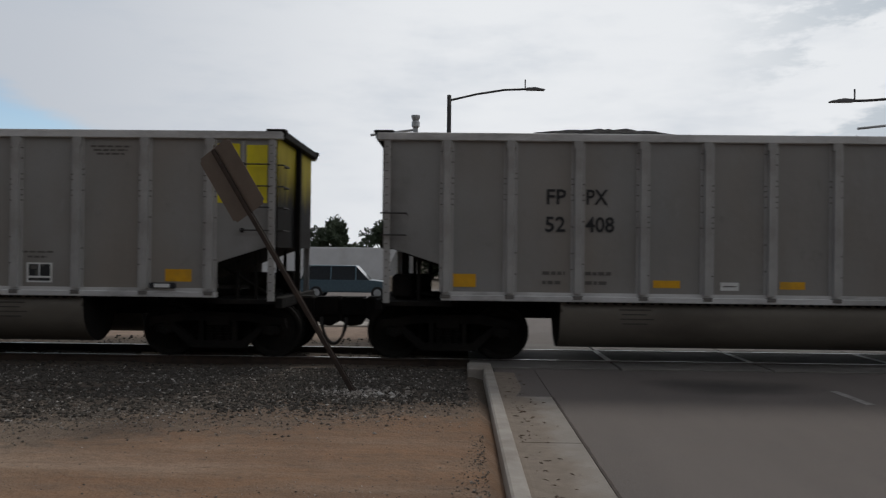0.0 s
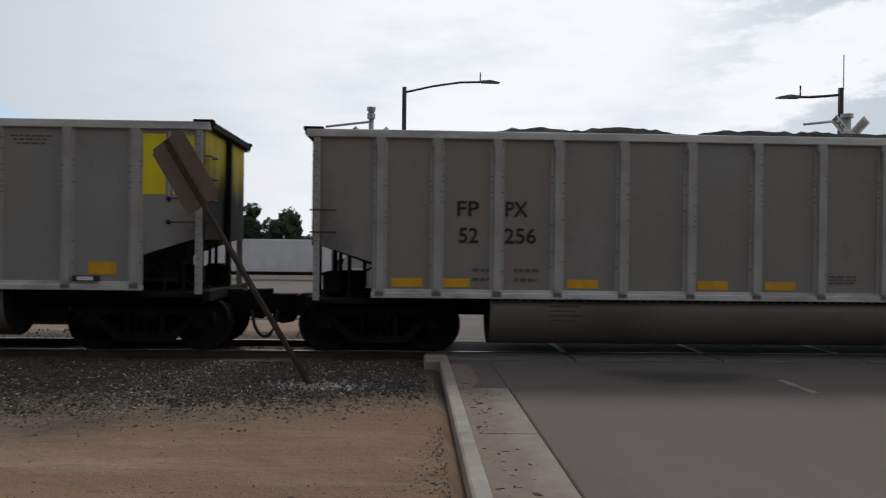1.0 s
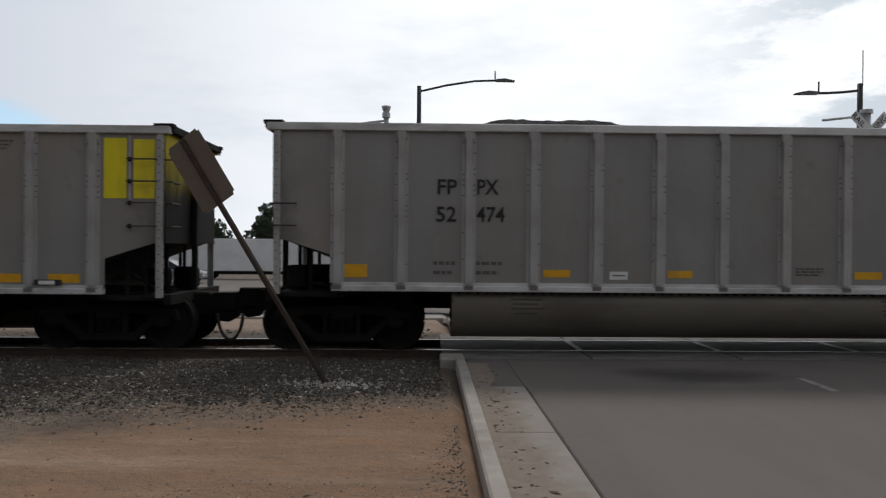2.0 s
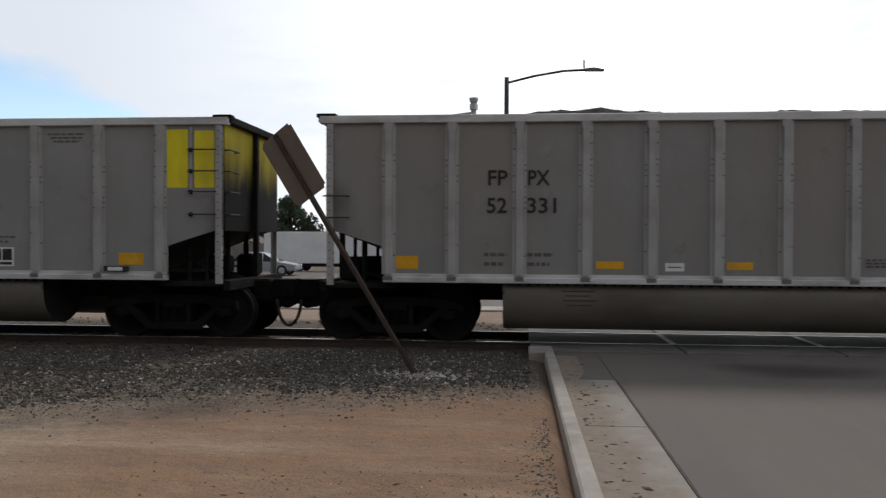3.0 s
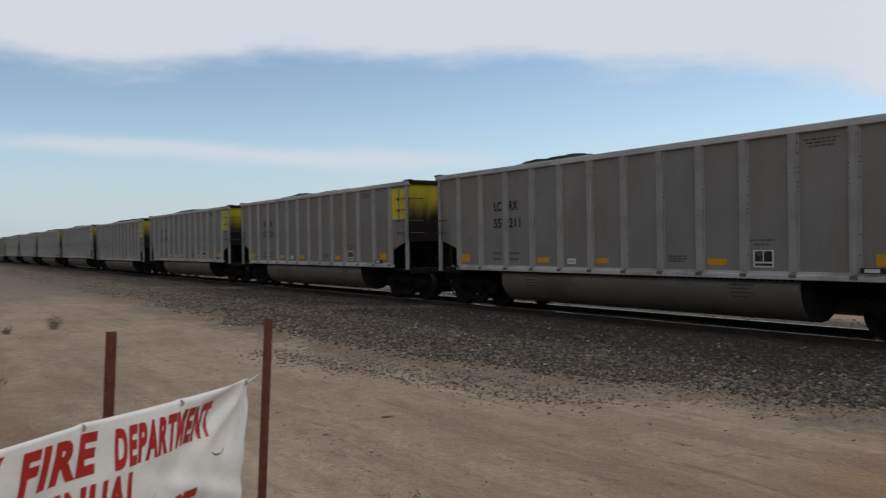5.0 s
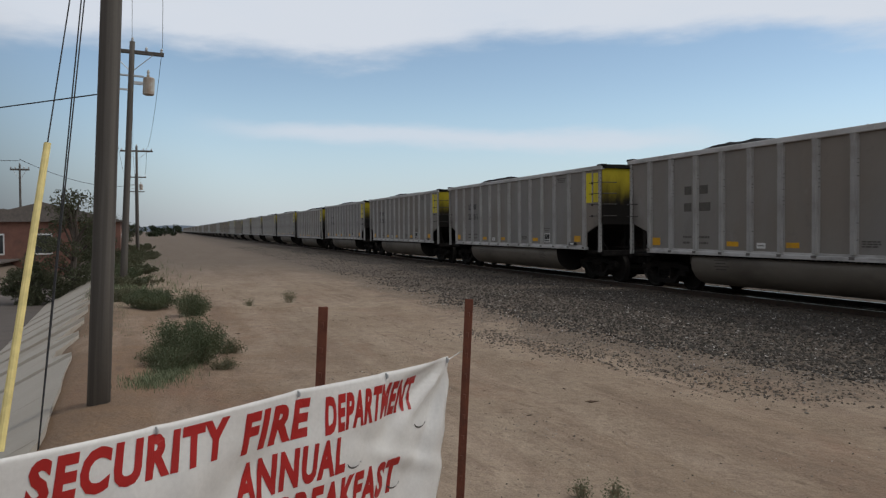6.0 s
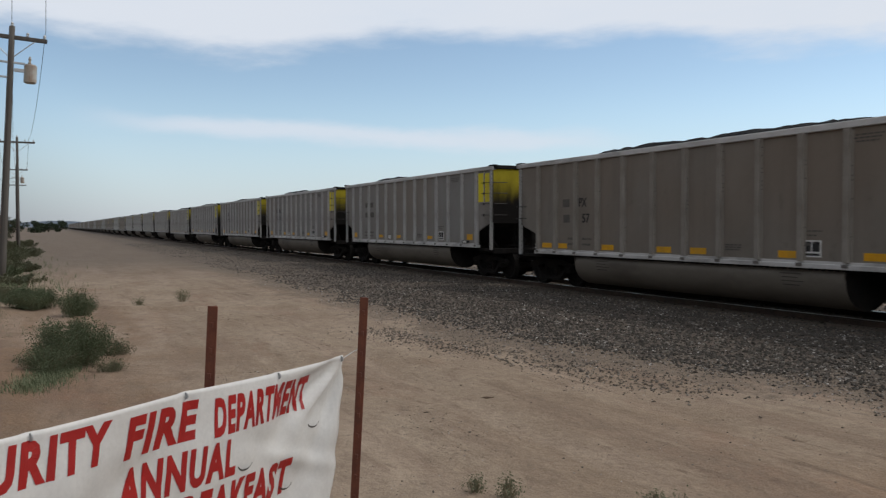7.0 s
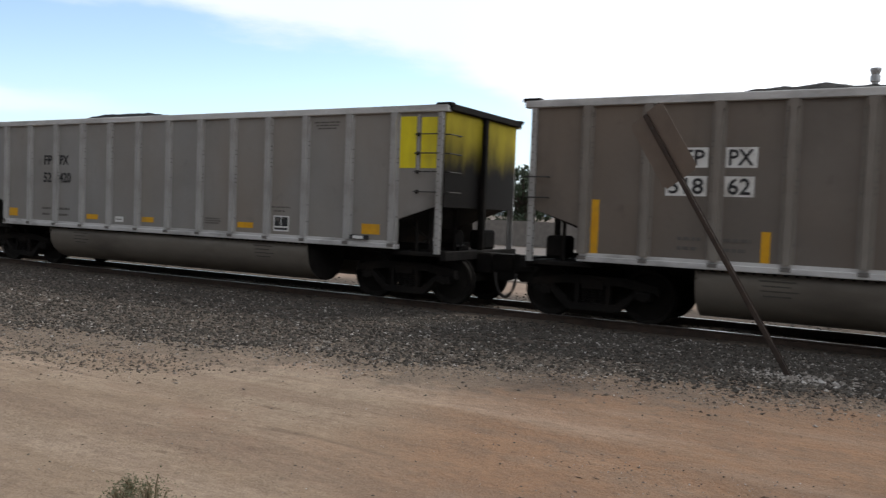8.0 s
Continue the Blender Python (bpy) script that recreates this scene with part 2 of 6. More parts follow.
def end_plate(name, top, lo=2.45, hi=3.25):
    """End sheet: paint or bare plate above, sooty towards the couplers with a ragged margin."""
    m, n, l, b = shader(name, 0.7, 0.1)
    tc = n.new("ShaderNodeTexCoord").outputs["Object"]
    s = n.new("ShaderNodeSeparateXYZ")
    l.new(tc, s.inputs[0])
    col = blend(n, l, noise_fac(n, l, 2.0, 6, vec=tc, stretch=(1, 1, 0.4)), top, tuple(v * 0.72 for v in top))
    h = nmath(n, l, "ADD", s.outputs[2], nmath(n, l, "MULTIPLY", noise_fac(n, l, 2.4, 6, 0.2, 0.8, vec=tc, stretch=(1, 1, 0.35)), 0.55))
    r = n.new("ShaderNodeMapRange")
    r.interpolation_type = "SMOOTHSTEP"
    l.new(h, r.inputs[0])
    r.inputs[1].default_value, r.inputs[2].default_value = lo, hi
    col = blend(n, l, r.outputs[0], (0.013, 0.011, 0.010), col)
    l.new(col, b.inputs["Base Color"])
    bumped(n, l, b, noise_fac(n, l, 30, 3, vec=tc), 0.1, 0.01)
    return m


END_YELLOW = end_plate("sooty_yellow_end", (0.50, 0.40, 0.03), 2.75, 3.65)
END_GREY = end_plate("sooty_grey_end", (0.15, 0.138, 0.126), 3.1, 4.4)


# ground: sand, red fines, ballast, each with ragged margins
def ground_material():
    m, n, l, b = shader("dirt_and_ballast", 0.95)
    p = n.new("ShaderNodeNewGeometry").outputs["Position"]
    s = n.new("ShaderNodeSeparateXYZ")
    l.new(p, s.inputs[0])
    X, Y = s.outputs[0], s.outputs[1]

    def ramp(v, lo, hi):
        r = n.new("ShaderNodeMapRange")
        r.interpolation_type = "SMOOTHSTEP"
        l.new(v, r.inputs[0])
        r.inputs[1].default_value, r.inputs[2].default_value = lo, hi
        return r.outputs[0]

    def mul(a, c):
        return nmath(n, l, "MULTIPLY", a, c)

    def add(a, c):
        return nmath(n, l, "ADD", a, c)

    wob = noise_fac(n, l, 0.35, 6, 0.2, 0.8, vec=p)
    wob2 = noise_fac(n, l, 1.3, 6, 0.2, 0.8, vec=p)
    sand = blend(n, l, noise_fac(n, l, 0.55, 7, 0.35, 0.65, vec=p, stretch=(0.5, 1.3, 1)), (0.368, 0.288, 0.208), (0.268, 0.194, 0.131))
    red = blend(n, l, noise_fac(n, l, 0.8, 7, 0.3, 0.7, vec=p, stretch=(0.6, 1.5, 1)), (0.300, 0.166, 0.090), (0.212, 0.115, 0.063))
    # red fines near the kerb
    fr = mul(ramp(add(X, mul(wob, 2.5)), -3.6, -1.2), ramp(add(Y, mul(wob2, -1.0)), 3.0, 4.5))
    col = blend(n, l, fr, sand, red)
    # bare brown bank by the poles
    bank = mul(mul(ramp(mul(X, -1.0), 5.5, 7.5), nmath(n, l, "SUBTRACT", 1.0, ramp(mul(X, -1.0), 15.0, 24.0))), nmath(n, l, "SUBTRACT", 1.0, ramp(add(Y, mul(wob2, 2.0)), 1.6, 3.6)))
    col = blend(n, l, mul(bank, 0.95), col, blend(n, l, wob2, (0.245, 0.148, 0.085), (0.165, 0.102, 0.060)))
    # wheel ruts of the dirt track, running with the railway
    rut = noise_fac(n, l, 1.0, 5, 0.5, 0.62, vec=p, stretch=(0.12, 1.5, 1))
    col = blend(n, l, mul(rut, 0.5), col, (0.19, 0.125, 0.088))
    lit = noise_fac(n, l, 0.9, 6, 0.52, 0.66, vec=p, stretch=(0.16, 1.1, 2))
    col = blend(n, l, mul(lit, 0.4), col, (0.50, 0.39, 0.30))
    patches = noise_fac(n, l, 0.5, 8, 0.55, 0.68, vec=p, stretch=(0.5, 1.0, 5), rough=0.7)
    col = blend(n, l, mul(patches, 0.7), col, (0.225, 0.118, 0.072))
    scuff = noise_fac(n, l, 2.2, 9, 0.5, 0.7, vec=p, stretch=(0.7, 1.4, 1), rough=0.75)
    col = blend(n, l, mul(scuff, 0.68), col, (0.17, 0.112, 0.078))
    # crisp dark scrapes and wheel edges
    for seed, sc, st in ((0.0, 0.9, (0.22, 2.0, 1)), (17.0, 1.5, (0.35, 1.9, 1)), (41.0, 3.2, (0.6, 1.7, 1))):
        mv = n.new("ShaderNodeVectorMath")
        mv.operation = "ADD"
        l.new(p, mv.inputs[0])
        mv.inputs[1].default_value = (seed, seed * 0.7, 0)
        scrape = noise_fac(n, l, sc, 8, 0.60, 0.67, vec=mv.outputs[0], stretch=st, rough=0.68)
        col = blend(n, l, mul(scrape, 0.72), col, (0.135, 0.085, 0.058))
    dust = noise_fac(n, l, 0.28, 7, 0.5, 0.68, vec=p, stretch=(0.6, 1.2, 1), rough=0.65)
    col = blend(n, l, mul(dust, 0.6), col, (0.47, 0.37, 0.28))
    # grey gravel spill, then ballast
    xc = nmath(n, l, "MAXIMUM", X, -10.0)
    yb = add(add(add(Y, mul(xc, -0.30)), mul(wob, 1.8)), mul(wob2, 1.5))
    spill = add(mul(ramp(yb, 9.4, 11.2), 0.22), mul(ramp(add(yb, mul(noise_fac(n, l, 5.0, 5, 0.3, 0.7, vec=p), 1.2)), 10.9, 11.5), 0.5))
    grey = blend(n, l, noise_fac(n, l, 26, 3, 0.3, 0.7, vec=p), (0.082, 0.071, 0.060), (0.034, 0.030, 0.026))
    col = blend(n, l, spill, col, blend(n, l, noise_fac(n, l, 9, 4, vec=p), (0.17, 0.135, 0.105), (0.075, 0.064, 0.056)))
    col = blend(n, l, ramp(add(yb, mul(noise_fac(n, l, 6.0, 5, 0.3, 0.7, vec=p), 0.8)), 11.9, 12.5), col, grey)
    # beyond the tracks it turns to pale dirt again
    col = blend(n, l, ramp(add(Y, wob), 17.6, 18.6), col, blend(n, l, wob2, (0.37, 0.275, 0.215), (0.28, 0.20, 0.155)))
    col = blend(n, l, ramp(Y, 54.0, 60.0), col, (0.13, 0.115, 0.095))
    col = blend(n, l, mul(ramp(mul(X, -1.0), 22.0, 48.0), 0.82), col, (0.105, 0.088, 0.074))
    # mottling of fines and coarse sand
    mott = noise_fac(n, l, 3.4, 9, 0.40, 0.62, vec=p, rough=0.78)
    col = blend(n, l, mul(mott, 0.34), col, (0.125, 0.088, 0.062))
    # grain
    g1 = noise_fac(n, l, 14, 5, 0.35, 0.7, vec=p)
    g2 = noise_fac(n, l, 60, 3, 0.3, 0.7, vec=p)
    col = blend(n, l, mul(g1, 0.30), col, (0.13, 0.09, 0.065))
    col = blend(n, l, mul(g2, 0.18), col, (0.50, 0.42, 0.35))
    # dark pebbles and twigs strewn over it
    v = n.new("ShaderNodeTexVoronoi")
    v.inputs["Scale"].default_value = 2.6
    l.new(p, v.inputs["Vector"])
    col = blend(n, l, mul(nmath(n, l, "SUBTRACT", 1.0, ramp(v.outputs["Distance"], 0.04, 0.08)), 0.35), col, (0.06, 0.05, 0.042))
    l.new(col, b.inputs["Base Color"])
    bumped(n, l, b, add(g1, mul(g2, 0.4)), 0.5, 0.03)
    return m


GROUND = ground_material()


def gutter_material():
    """Pale concrete with tan dirt washed in from the kerb side."""
    m, n, l, b = shader("dirty_gutter_concrete", 0.9)
    p = n.new("ShaderNodeNewGeometry").outputs["Position"]
    s = n.new("ShaderNodeSeparateXYZ")
    l.new(p, s.inputs[0])
    col = blend(n, l, noise_fac(n, l, 1.8, 6, 0.35, 0.65, vec=p), (0.32, 0.288, 0.256), (0.25, 0.225, 0.198))
    edge = nmath(n, l, "ADD", s.outputs[0], nmath(n, l, "MULTIPLY", noise_fac(n, l, 1.1, 7, 0.2, 0.8, vec=p, rough=0.65), 0.55))
    r = n.new("ShaderNodeMapRange")
    r.interpolation_type = "SMOOTHSTEP"
    l.new(edge, r.inputs[0])
    r.inputs[1].default_value, r.inputs[2].default_value, r.inputs[3].default_value, r.inputs[4].default_value = 1.16, 1.50, 0.9, 0.0
    col = blend(n, l, r.outputs[0], col, blend(n, l, noise_fac(n, l, 7, 5, vec=p), (0.235, 0.188, 0.146), (0.18, 0.14, 0.106)))
    spots = noise_fac(n, l, 9, 6, 0.62, 0.72, vec=p)
    col = blend(n, l, nmath(n, l, "MULTIPLY", spots, 0.5), col, (0.11, 0.088, 0.07))
    g = noise_fac(n, l, 70, 3, 0.3, 0.7, vec=p)
    col = blend(n, l, nmath(n, l, "MULTIPLY", g, 0.2), col, (0.17, 0.145, 0.12))
    l.new(col, b.inputs["Base Color"])
    bumped(n, l, b, g, 0.25, 0.01)
    return m

ASPHALT = surface("worn_asphalt", (0.125, 0.108, 0.098), (0.095, 0.083, 0.076), 0.7, 0.85, 0, 70, 0.25, (0.16, 0.135, 0.12), 0.35, (2.5, 0.4, 1))
CONCRETE = surface("old_concrete", (0.40, 0.365, 0.325), (0.30, 0.27, 0.24), 2.0, 0.85, 0, 60, 0.2, (0.20, 0.165, 0.135), 1.1)
GUTTER = gutter_material()
APRON = surface("sandy_apron_concrete", (0.42, 0.385, 0.335), (0.385, 0.35, 0.30), 0.9, 0.9, 0, 50, 0.2, (0.32, 0.275, 0.225), 0.5)
PANEL = surface("crossing_panel_concrete", (0.17, 0.155, 0.14), (0.12, 0.11, 0.10), 1.6, 0.85, 0, 60, 0.2, (0.07, 0.06, 0.055), 1.0)
RAILM = surface("rusty_rail_web", (0.085, 0.055, 0.04), (0.05, 0.036, 0.028), 5, 0.7, 0.3, 60, 0.2)
RAILTOP = plain("polished_railhead", (0.48, 0.47, 0.46), 0.28, 0.9)
TIE = surface("creosoted_tie", (0.075, 0.055, 0.042), (0.045, 0.035, 0.03), 3, 0.9, 0, 30, 0.4, None, 1, (0.3, 3, 3))
STONE = stones("ballast_stone", (0.052, 0.046, 0.040), (0.118, 0.106, 0.093), (0.28, 0.26, 0.235), 0.07)
STONE_MID = stones("brown_grey_gravel", (0.095, 0.078, 0.064), (0.215, 0.178, 0.145), (0.36, 0.32, 0.275), 0.15)
STONE_PALE = stones("pale_gravel", (0.20, 0.175, 0.15), (0.40, 0.36, 0.32), (0.58, 0.55, 0.52), 0.25)
CLOD = stones("dark_dirt_clod", (0.06, 0.04, 0.028), (0.14, 0.09, 0.06), (0.21, 0.145, 0.10), 0.3)
RUST = surface("rusty_post_steel", (0.20, 0.065, 0.035), (0.13, 0.042, 0.026), 9.0, 0.75, 0.2, 70, 0.2, (0.07, 0.035, 0.025), 5.0)
RUSTDARK = surface("dark_rusty_channel", (0.06, 0.040, 0.030), (0.038, 0.027, 0.022), 9.0, 0.75, 0.2, 70, 0.2)
SIGNBACK = surface("bare_sign_back", (0.215, 0.17, 0.138), (0.17, 0.135, 0.11), 2.0, 0.6, 0.2, 60, 0.08, (0.20, 0.165, 0.135), 1.6)
TIMBER = surface("weathered_pole_timber", (0.115, 0.103, 0.090), (0.075, 0.067, 0.060), 3.0, 0.9, 0, 40, 0.10, (0.05, 0.042, 0.037), 1.5, (6, 6, 0.12))
VINYL = surface("white_vinyl", (0.67, 0.66, 0.64), (0.61, 0.595, 0.575), 2.0, 0.42, 0, 50, 0.04, (0.56, 0.535, 0.50), 1.3)
REDINK = surface("red_print", (0.38, 0.014, 0.012), (0.31, 0.012, 0.011), 6.0, 0.45, 0, 60, 0.03)
GUARD = plain("yellow_plastic", (0.80, 0.66, 0.27), 0.5)
WIRE = plain("dark_wire", (0.035, 0.035, 0.038), 0.6, 0.3)
GALV = surface("galvanised_steel", (0.50, 0.51, 0.52), (0.40, 0.41, 0.42), 4.0, 0.5, 0.5, 50, 0.05)
DARKPOLE = plain("dark_painted_steel", (0.045, 0.042, 0.042), 0.5, 0.3)
DARKHEAD = plain("grey_lamp_housing", (0.16, 0.16, 0.165), 0.5, 0.3)
SIGNALBLACK = plain("signal_black", (0.02, 0.02, 0.021), 0.6)
REDLAMP = plain("lit_red_lens", (0.9, 0.05, 0.02), 0.3, 0, 0.7)
LENS = plain("dark_red_lens", (0.022, 0.008, 0.008), 0.5)
LEAF = surface("dusty_green_leaf", (0.13, 0.16, 0.085), (0.18, 0.205, 0.12), 3.0, 0.85, 0, 30, 0.1, (0.055, 0.075, 0.035), 1.6)
LEAFDARK = surface("dark_tree_leaf", (0.032, 0.05, 0.024), (0.05, 0.07, 0.033), 1.0, 0.8, 0, 30, 0.1, (0.018, 0.028, 0.014), 0.5)
LEAFMID = surface("olive_tree_leaf", (0.075, 0.085, 0.045), (0.11, 0.112, 0.065), 1.5, 0.8, 0, 30, 0.1, (0.04, 0.048, 0.025), 0.8)
WEED = surface("grey_green_weed", (0.15, 0.165, 0.095), (0.20, 0.19, 0.12), 3.0, 0.85, 0, 30, 0.1, (0.07, 0.085, 0.045), 1.5)
DRY = surface("dry_stalk", (0.22, 0.18, 0.11), (0.15, 0.125, 0.08), 3.0, 0.9)
BARK = surface("bark", (0.09, 0.07, 0.055), (0.06, 0.048, 0.04), 5.0, 0.9, 0, 30, 0.4)
GLASS = plain("dark_glass", (0.03, 0.035, 0.04), 0.08)
for dark in (END_YELLOW, END_GREY, NEARBLACK, TRUCK, TREAD, COAL, ASPHALT, STONE, GROUND):
    dark.node_tree.nodes["Principled BSDF"].inputs["Specular IOR Level"].default_value = 0.15
TYRE = plain("tyre_rubber", (0.022, 0.022, 0.023), 0.8)

# ---- mesh helpers ----


def mesh_of(bm, name, material, smooth=False):
    me = bpy.data.meshes.new(name)
    bmesh.ops.recalc_face_normals(bm, faces=bm.faces)
    bm.to_mesh(me)
    bm.free()
    if material:
        me.materials.append(material)
    if smooth:
        me.polygons.foreach_set("use_smooth", [True] * len(me.polygons))
    return me


def part(name, bm, material, parent, label="", at=None, smooth=False):
    """Links a bmesh, or a mesh that is shared, as one mesh object under a thing."""
    me = bm if isinstance(bm, bpy.types.Mesh) else mesh_of(bm, name, material, smooth)
    ob = new(name, me)
    ob.parent = parent
    if at is not None:
        ob.matrix_basis = at
    if label:
        tagged(ob, label)
    return ob


def thing(name, bm, material, label, category, group="", kind="", at=None, smooth=False):
    me = bm if isinstance(bm, bpy.types.Mesh) else mesh_of(bm, name, material, smooth)
    ob = tagged(new(name, me), label, category, group, kind)
    if at is not None:
        ob.matrix_basis = at
    return ob


def root(name, label, category, group="", at=None, kind=""):
    ob = tagged(new(name), label, category, group, kind)
    ob.empty_display_size = 0.2
    if at is not None:
        ob.matrix_basis = at
    return ob


def box(bm, x0, x1, y0, y1, z0, z1, bevel=0.0, m=None):
    g = bmesh.ops.create_cube(bm, size=1.0)["verts"]
    t = Matrix.Translation(((x0 + x1) / 2, (y0 + y1) / 2, (z0 + z1) / 2)) @ Matrix.Diagonal((x1 - x0, y1 - y0, z1 - z0, 1))
    bmesh.ops.transform(bm, matrix=(m @ t) if m else t, verts=g)
    if bevel:
        es = list({e for v in g for e in v.link_edges})
        bmesh.ops.bevel(bm, geom=es, offset=bevel, segments=1, affect="EDGES")
    return bm


def boxed(*a, **k):
    return box(bmesh.new(), *a, **k)


def tube(bm, pts, r, n=8, r2=None):
    """A round bar through points."""
    pts = [Vector(p) for p in pts]
    rings = []
    for i, p in enumerate(pts):
        d = (pts[min(i + 1, len(pts) - 1)] - pts[max(i - 1, 0)]).normalized()
        a = d.orthogonal().normalized() if abs(d.z) > 0.9 else d.cross(Vector((0, 0, 1))).normalized()
        b = d.cross(a)
        rr = r if r2 is None else r + (r2 - r) * i / (len(pts) - 1)
        rings.append([bm.verts.new(p + rr * (math.cos(q) * a + math.sin(q) * b)) for q in (2 * math.pi * k / n for k in range(n))])
    for s, t in zip(rings, rings[1:]):
        for k in range(n):
            bm.faces.new((s[k], s[(k + 1) % n], t[(k + 1) % n], t[k]))
    bm.faces.new(rings[0][::-1]), bm.faces.new(rings[-1])
    return bm


def tubed(pts, r, n=8, r2=None):
    return tube(bmesh.new(), pts, r, n, r2)


def prism(bm, outline, axis, lo, hi):
    """An outline in two axes drawn out along the third ('x': yz, 'y': xz, 'z': xy)."""
    def at(u, v, w):
        return {"x": (w, u, v), "y": (u, w, v), "z": (u, v, w)}[axis]
    a = [bm.verts.new(at(u, v, lo)) for u, v in outline]
    b = [bm.verts.new(at(u, v, hi)) for u, v in outline]
    bm.faces.new(a), bm.faces.new(b)
    for i in range(len(a)):
        j = (i + 1) % len(a)
        bm.faces.new((a[i], a[j], b[j], b[i]))
    return bm


def prismed(outline, axis, lo, hi):
    return prism(bmesh.new(), outline, axis, lo, hi)


def lathe(bm, profile, n=24, m=None):
    """Turns (radius, height) pairs about z."""
    rings = [[bm.verts.new((r * math.cos(2 * math.pi * k / n), r * math.sin(2 * math.pi * k / n), h)) for k in range(n)] for r, h in profile]
    for s, t in zip(rings, rings[1:]):
        for k in range(n):
            bm.faces.new((s[k], s[(k + 1) % n], t[(k + 1) % n], t[k]))
    bm.faces.new(rings[0][::-1]), bm.faces.new(rings[-1])
    if m:
        bmesh.ops.transform(bm, matrix=m, verts=[v for r in rings for v in r])
    return bm


def lettering(body, height, material, spacing=1.0, shear=0.0, width=None, extrude=0.002, bold=0.0):
    """A mesh of letters in the xy plane, from the origin rightwards; height is that of a capital."""
    c = bpy.data.curves.new("letters", "FONT")
    c.body, c.size, c.space_character, c.shear, c.extrude = body, height / 0.69, spacing, shear, extrude
    c.resolution_u = 3
    c.offset = bold * height
    o = new("letters", c)
    me = bpy.data.meshes.new_from_object(o.evaluated_get(bpy.context.evaluated_depsgraph_get()))
    bpy.data.objects.remove(o)
    bpy.data.curves.remove(c)
    xs = [v.co.x for v in me.vertices]
    if width:
        me.transform(Matrix.Translation((-min(xs), 0, 0)))
        me.transform(Matrix.Diagonal((width / (max(xs) - min(xs)), 1, 1, 1)))
    me.materials.clear()
    me.materials.append(material)
    return me


def islands(bm):
    """A new bmesh for each connected piece of bm."""
    seen, found = set(), []
    for start in bm.verts:
        if start in seen:
            continue
        seen.add(start)
        todo, piece = [start], []
        while todo:
            v = todo.pop()
            piece.append(v)
            for e in v.link_edges:
                w = e.other_vert(v)
                if w not in seen:
                    seen.add(w)
                    todo.append(w)
        one = bmesh.new()
        twin = {v: one.verts.new(v.co) for v in piece}
        for f in dict.fromkeys(f for v in piece for f in v.link_faces):
            one.faces.new([twin[v] for v in f.verts])
        found.append(one)
    return found


FACE = pose(0, 0, 0, 90)         # letters stand up and face -y

# ---- the train ----
TRACK_Y = 14.64
WAGON = 16.18
HALF, SILL_X, SIDE = 7.22, 6.28, 1.50
RIBS_B = [-6.15, -5.24, -4.27, -3.29, -2.23, -1.12, -0.03, 1.04, 2.1, 3.15, 4.15, 5.12, 6.1]
RIVET = plain("dark_rivet", (0.15, 0.138, 0.126), 0.7)
RIBS = [-6.2, -5.18, -4.1, -3.06, -2.04, -1.03, 0.0, 1.01, 2.0, 3.0, 4.0, 5.1, 6.16]
TOPZ, SILLZ = 3.72, 1.05


def side_sheet(y):
    out = [(-HALF, 3.62), (HALF, 3.62), (HALF, 1.9), (SILL_X, 1.6), (SILL_X, 1.10), (-SILL_X, 1.10), (-SILL_X, 1.6), (-HALF, 1.9)]
    return prismed(out, "y", y - 0.015, y + 0.015)


def rib_mesh(material, seed):
    """A hat-shaped post: two flanges, a crown, a dark tapered foot, a gusset at the top and a few worn rivets on the flanges."""
    rng = random.Random(seed)
    bm = bmesh.new()
    w, f, d = 0.062, 0.112, 0.075
    out = [(-f, 0.0), (-f, -0.012), (-w, -0.012), (-w * 0.8, -d), (w * 0.8, -d), (w, -0.012), (f, -0.012), (f, 0.0)]
    prism(bm, out, "z", 1.16, 3.60)
    prism(bm, [(-0.09, 0.0), (-0.075, -d + 0.005), (0.075, -d + 0.005), (0.09, 0.0)], "z", 3.48, 3.592)
    plain_faces = len(bm.faces)
    prism(bm, [(-0.095, 0.0), (-0.095, -0.05), (-0.065, -d - 0.01), (0.065, -d - 0.01), (0.095, -0.05), (0.095, 0.0)], "z", 1.065, 1.125)
    for k in range(24):
        z = 3.42 - k * 0.085
        for s in (-1, 1):
            if rng.random() < (0.55 if 4 < k < 11 else 0.12):
                box(bm, s * 0.088 - 0.017, s * 0.088 + 0.017, -0.020, -0.010, z - 0.010, z + 0.010)
    bm.faces.ensure_lookup_table()
    for f in bm.faces[plain_faces:]:
        f.material_index = 1
    me = mesh_of(bm, "rib", material)
    me.materials.append(RIVET)
    return me


def tub_mesh():
    prof = [(-1.47, 1.02), (-1.49, 0.86)]
    for k in range(11):
        a = math.pi + k * math.pi / 10
        prof.append((-0.86 + 0.63 * math.cos(a), 0.82 + 0.58 * math.sin(a)))
    prof += [(-0.22, 1.02)]
    bm = prismed(prof, "x", -4.36, 4.10)
    for x in (-4.36, 4.07):
        box(bm, x, x + 0.03, -1.5, -0.2, 0.86, 1.03)
    for f in bm.faces:
        f.normal_update()
        f.smooth = abs(f.normal.x) < 0.5 and len(f.verts) == 4
    for e in bm.edges:
        e.smooth = all(f.smooth for f in e.link_faces)
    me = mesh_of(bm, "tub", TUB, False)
    # end faces take the near-black colour, the barrel stays grey-brown
    me.materials.append(NEARBLACK)
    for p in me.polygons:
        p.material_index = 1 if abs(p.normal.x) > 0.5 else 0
    return me


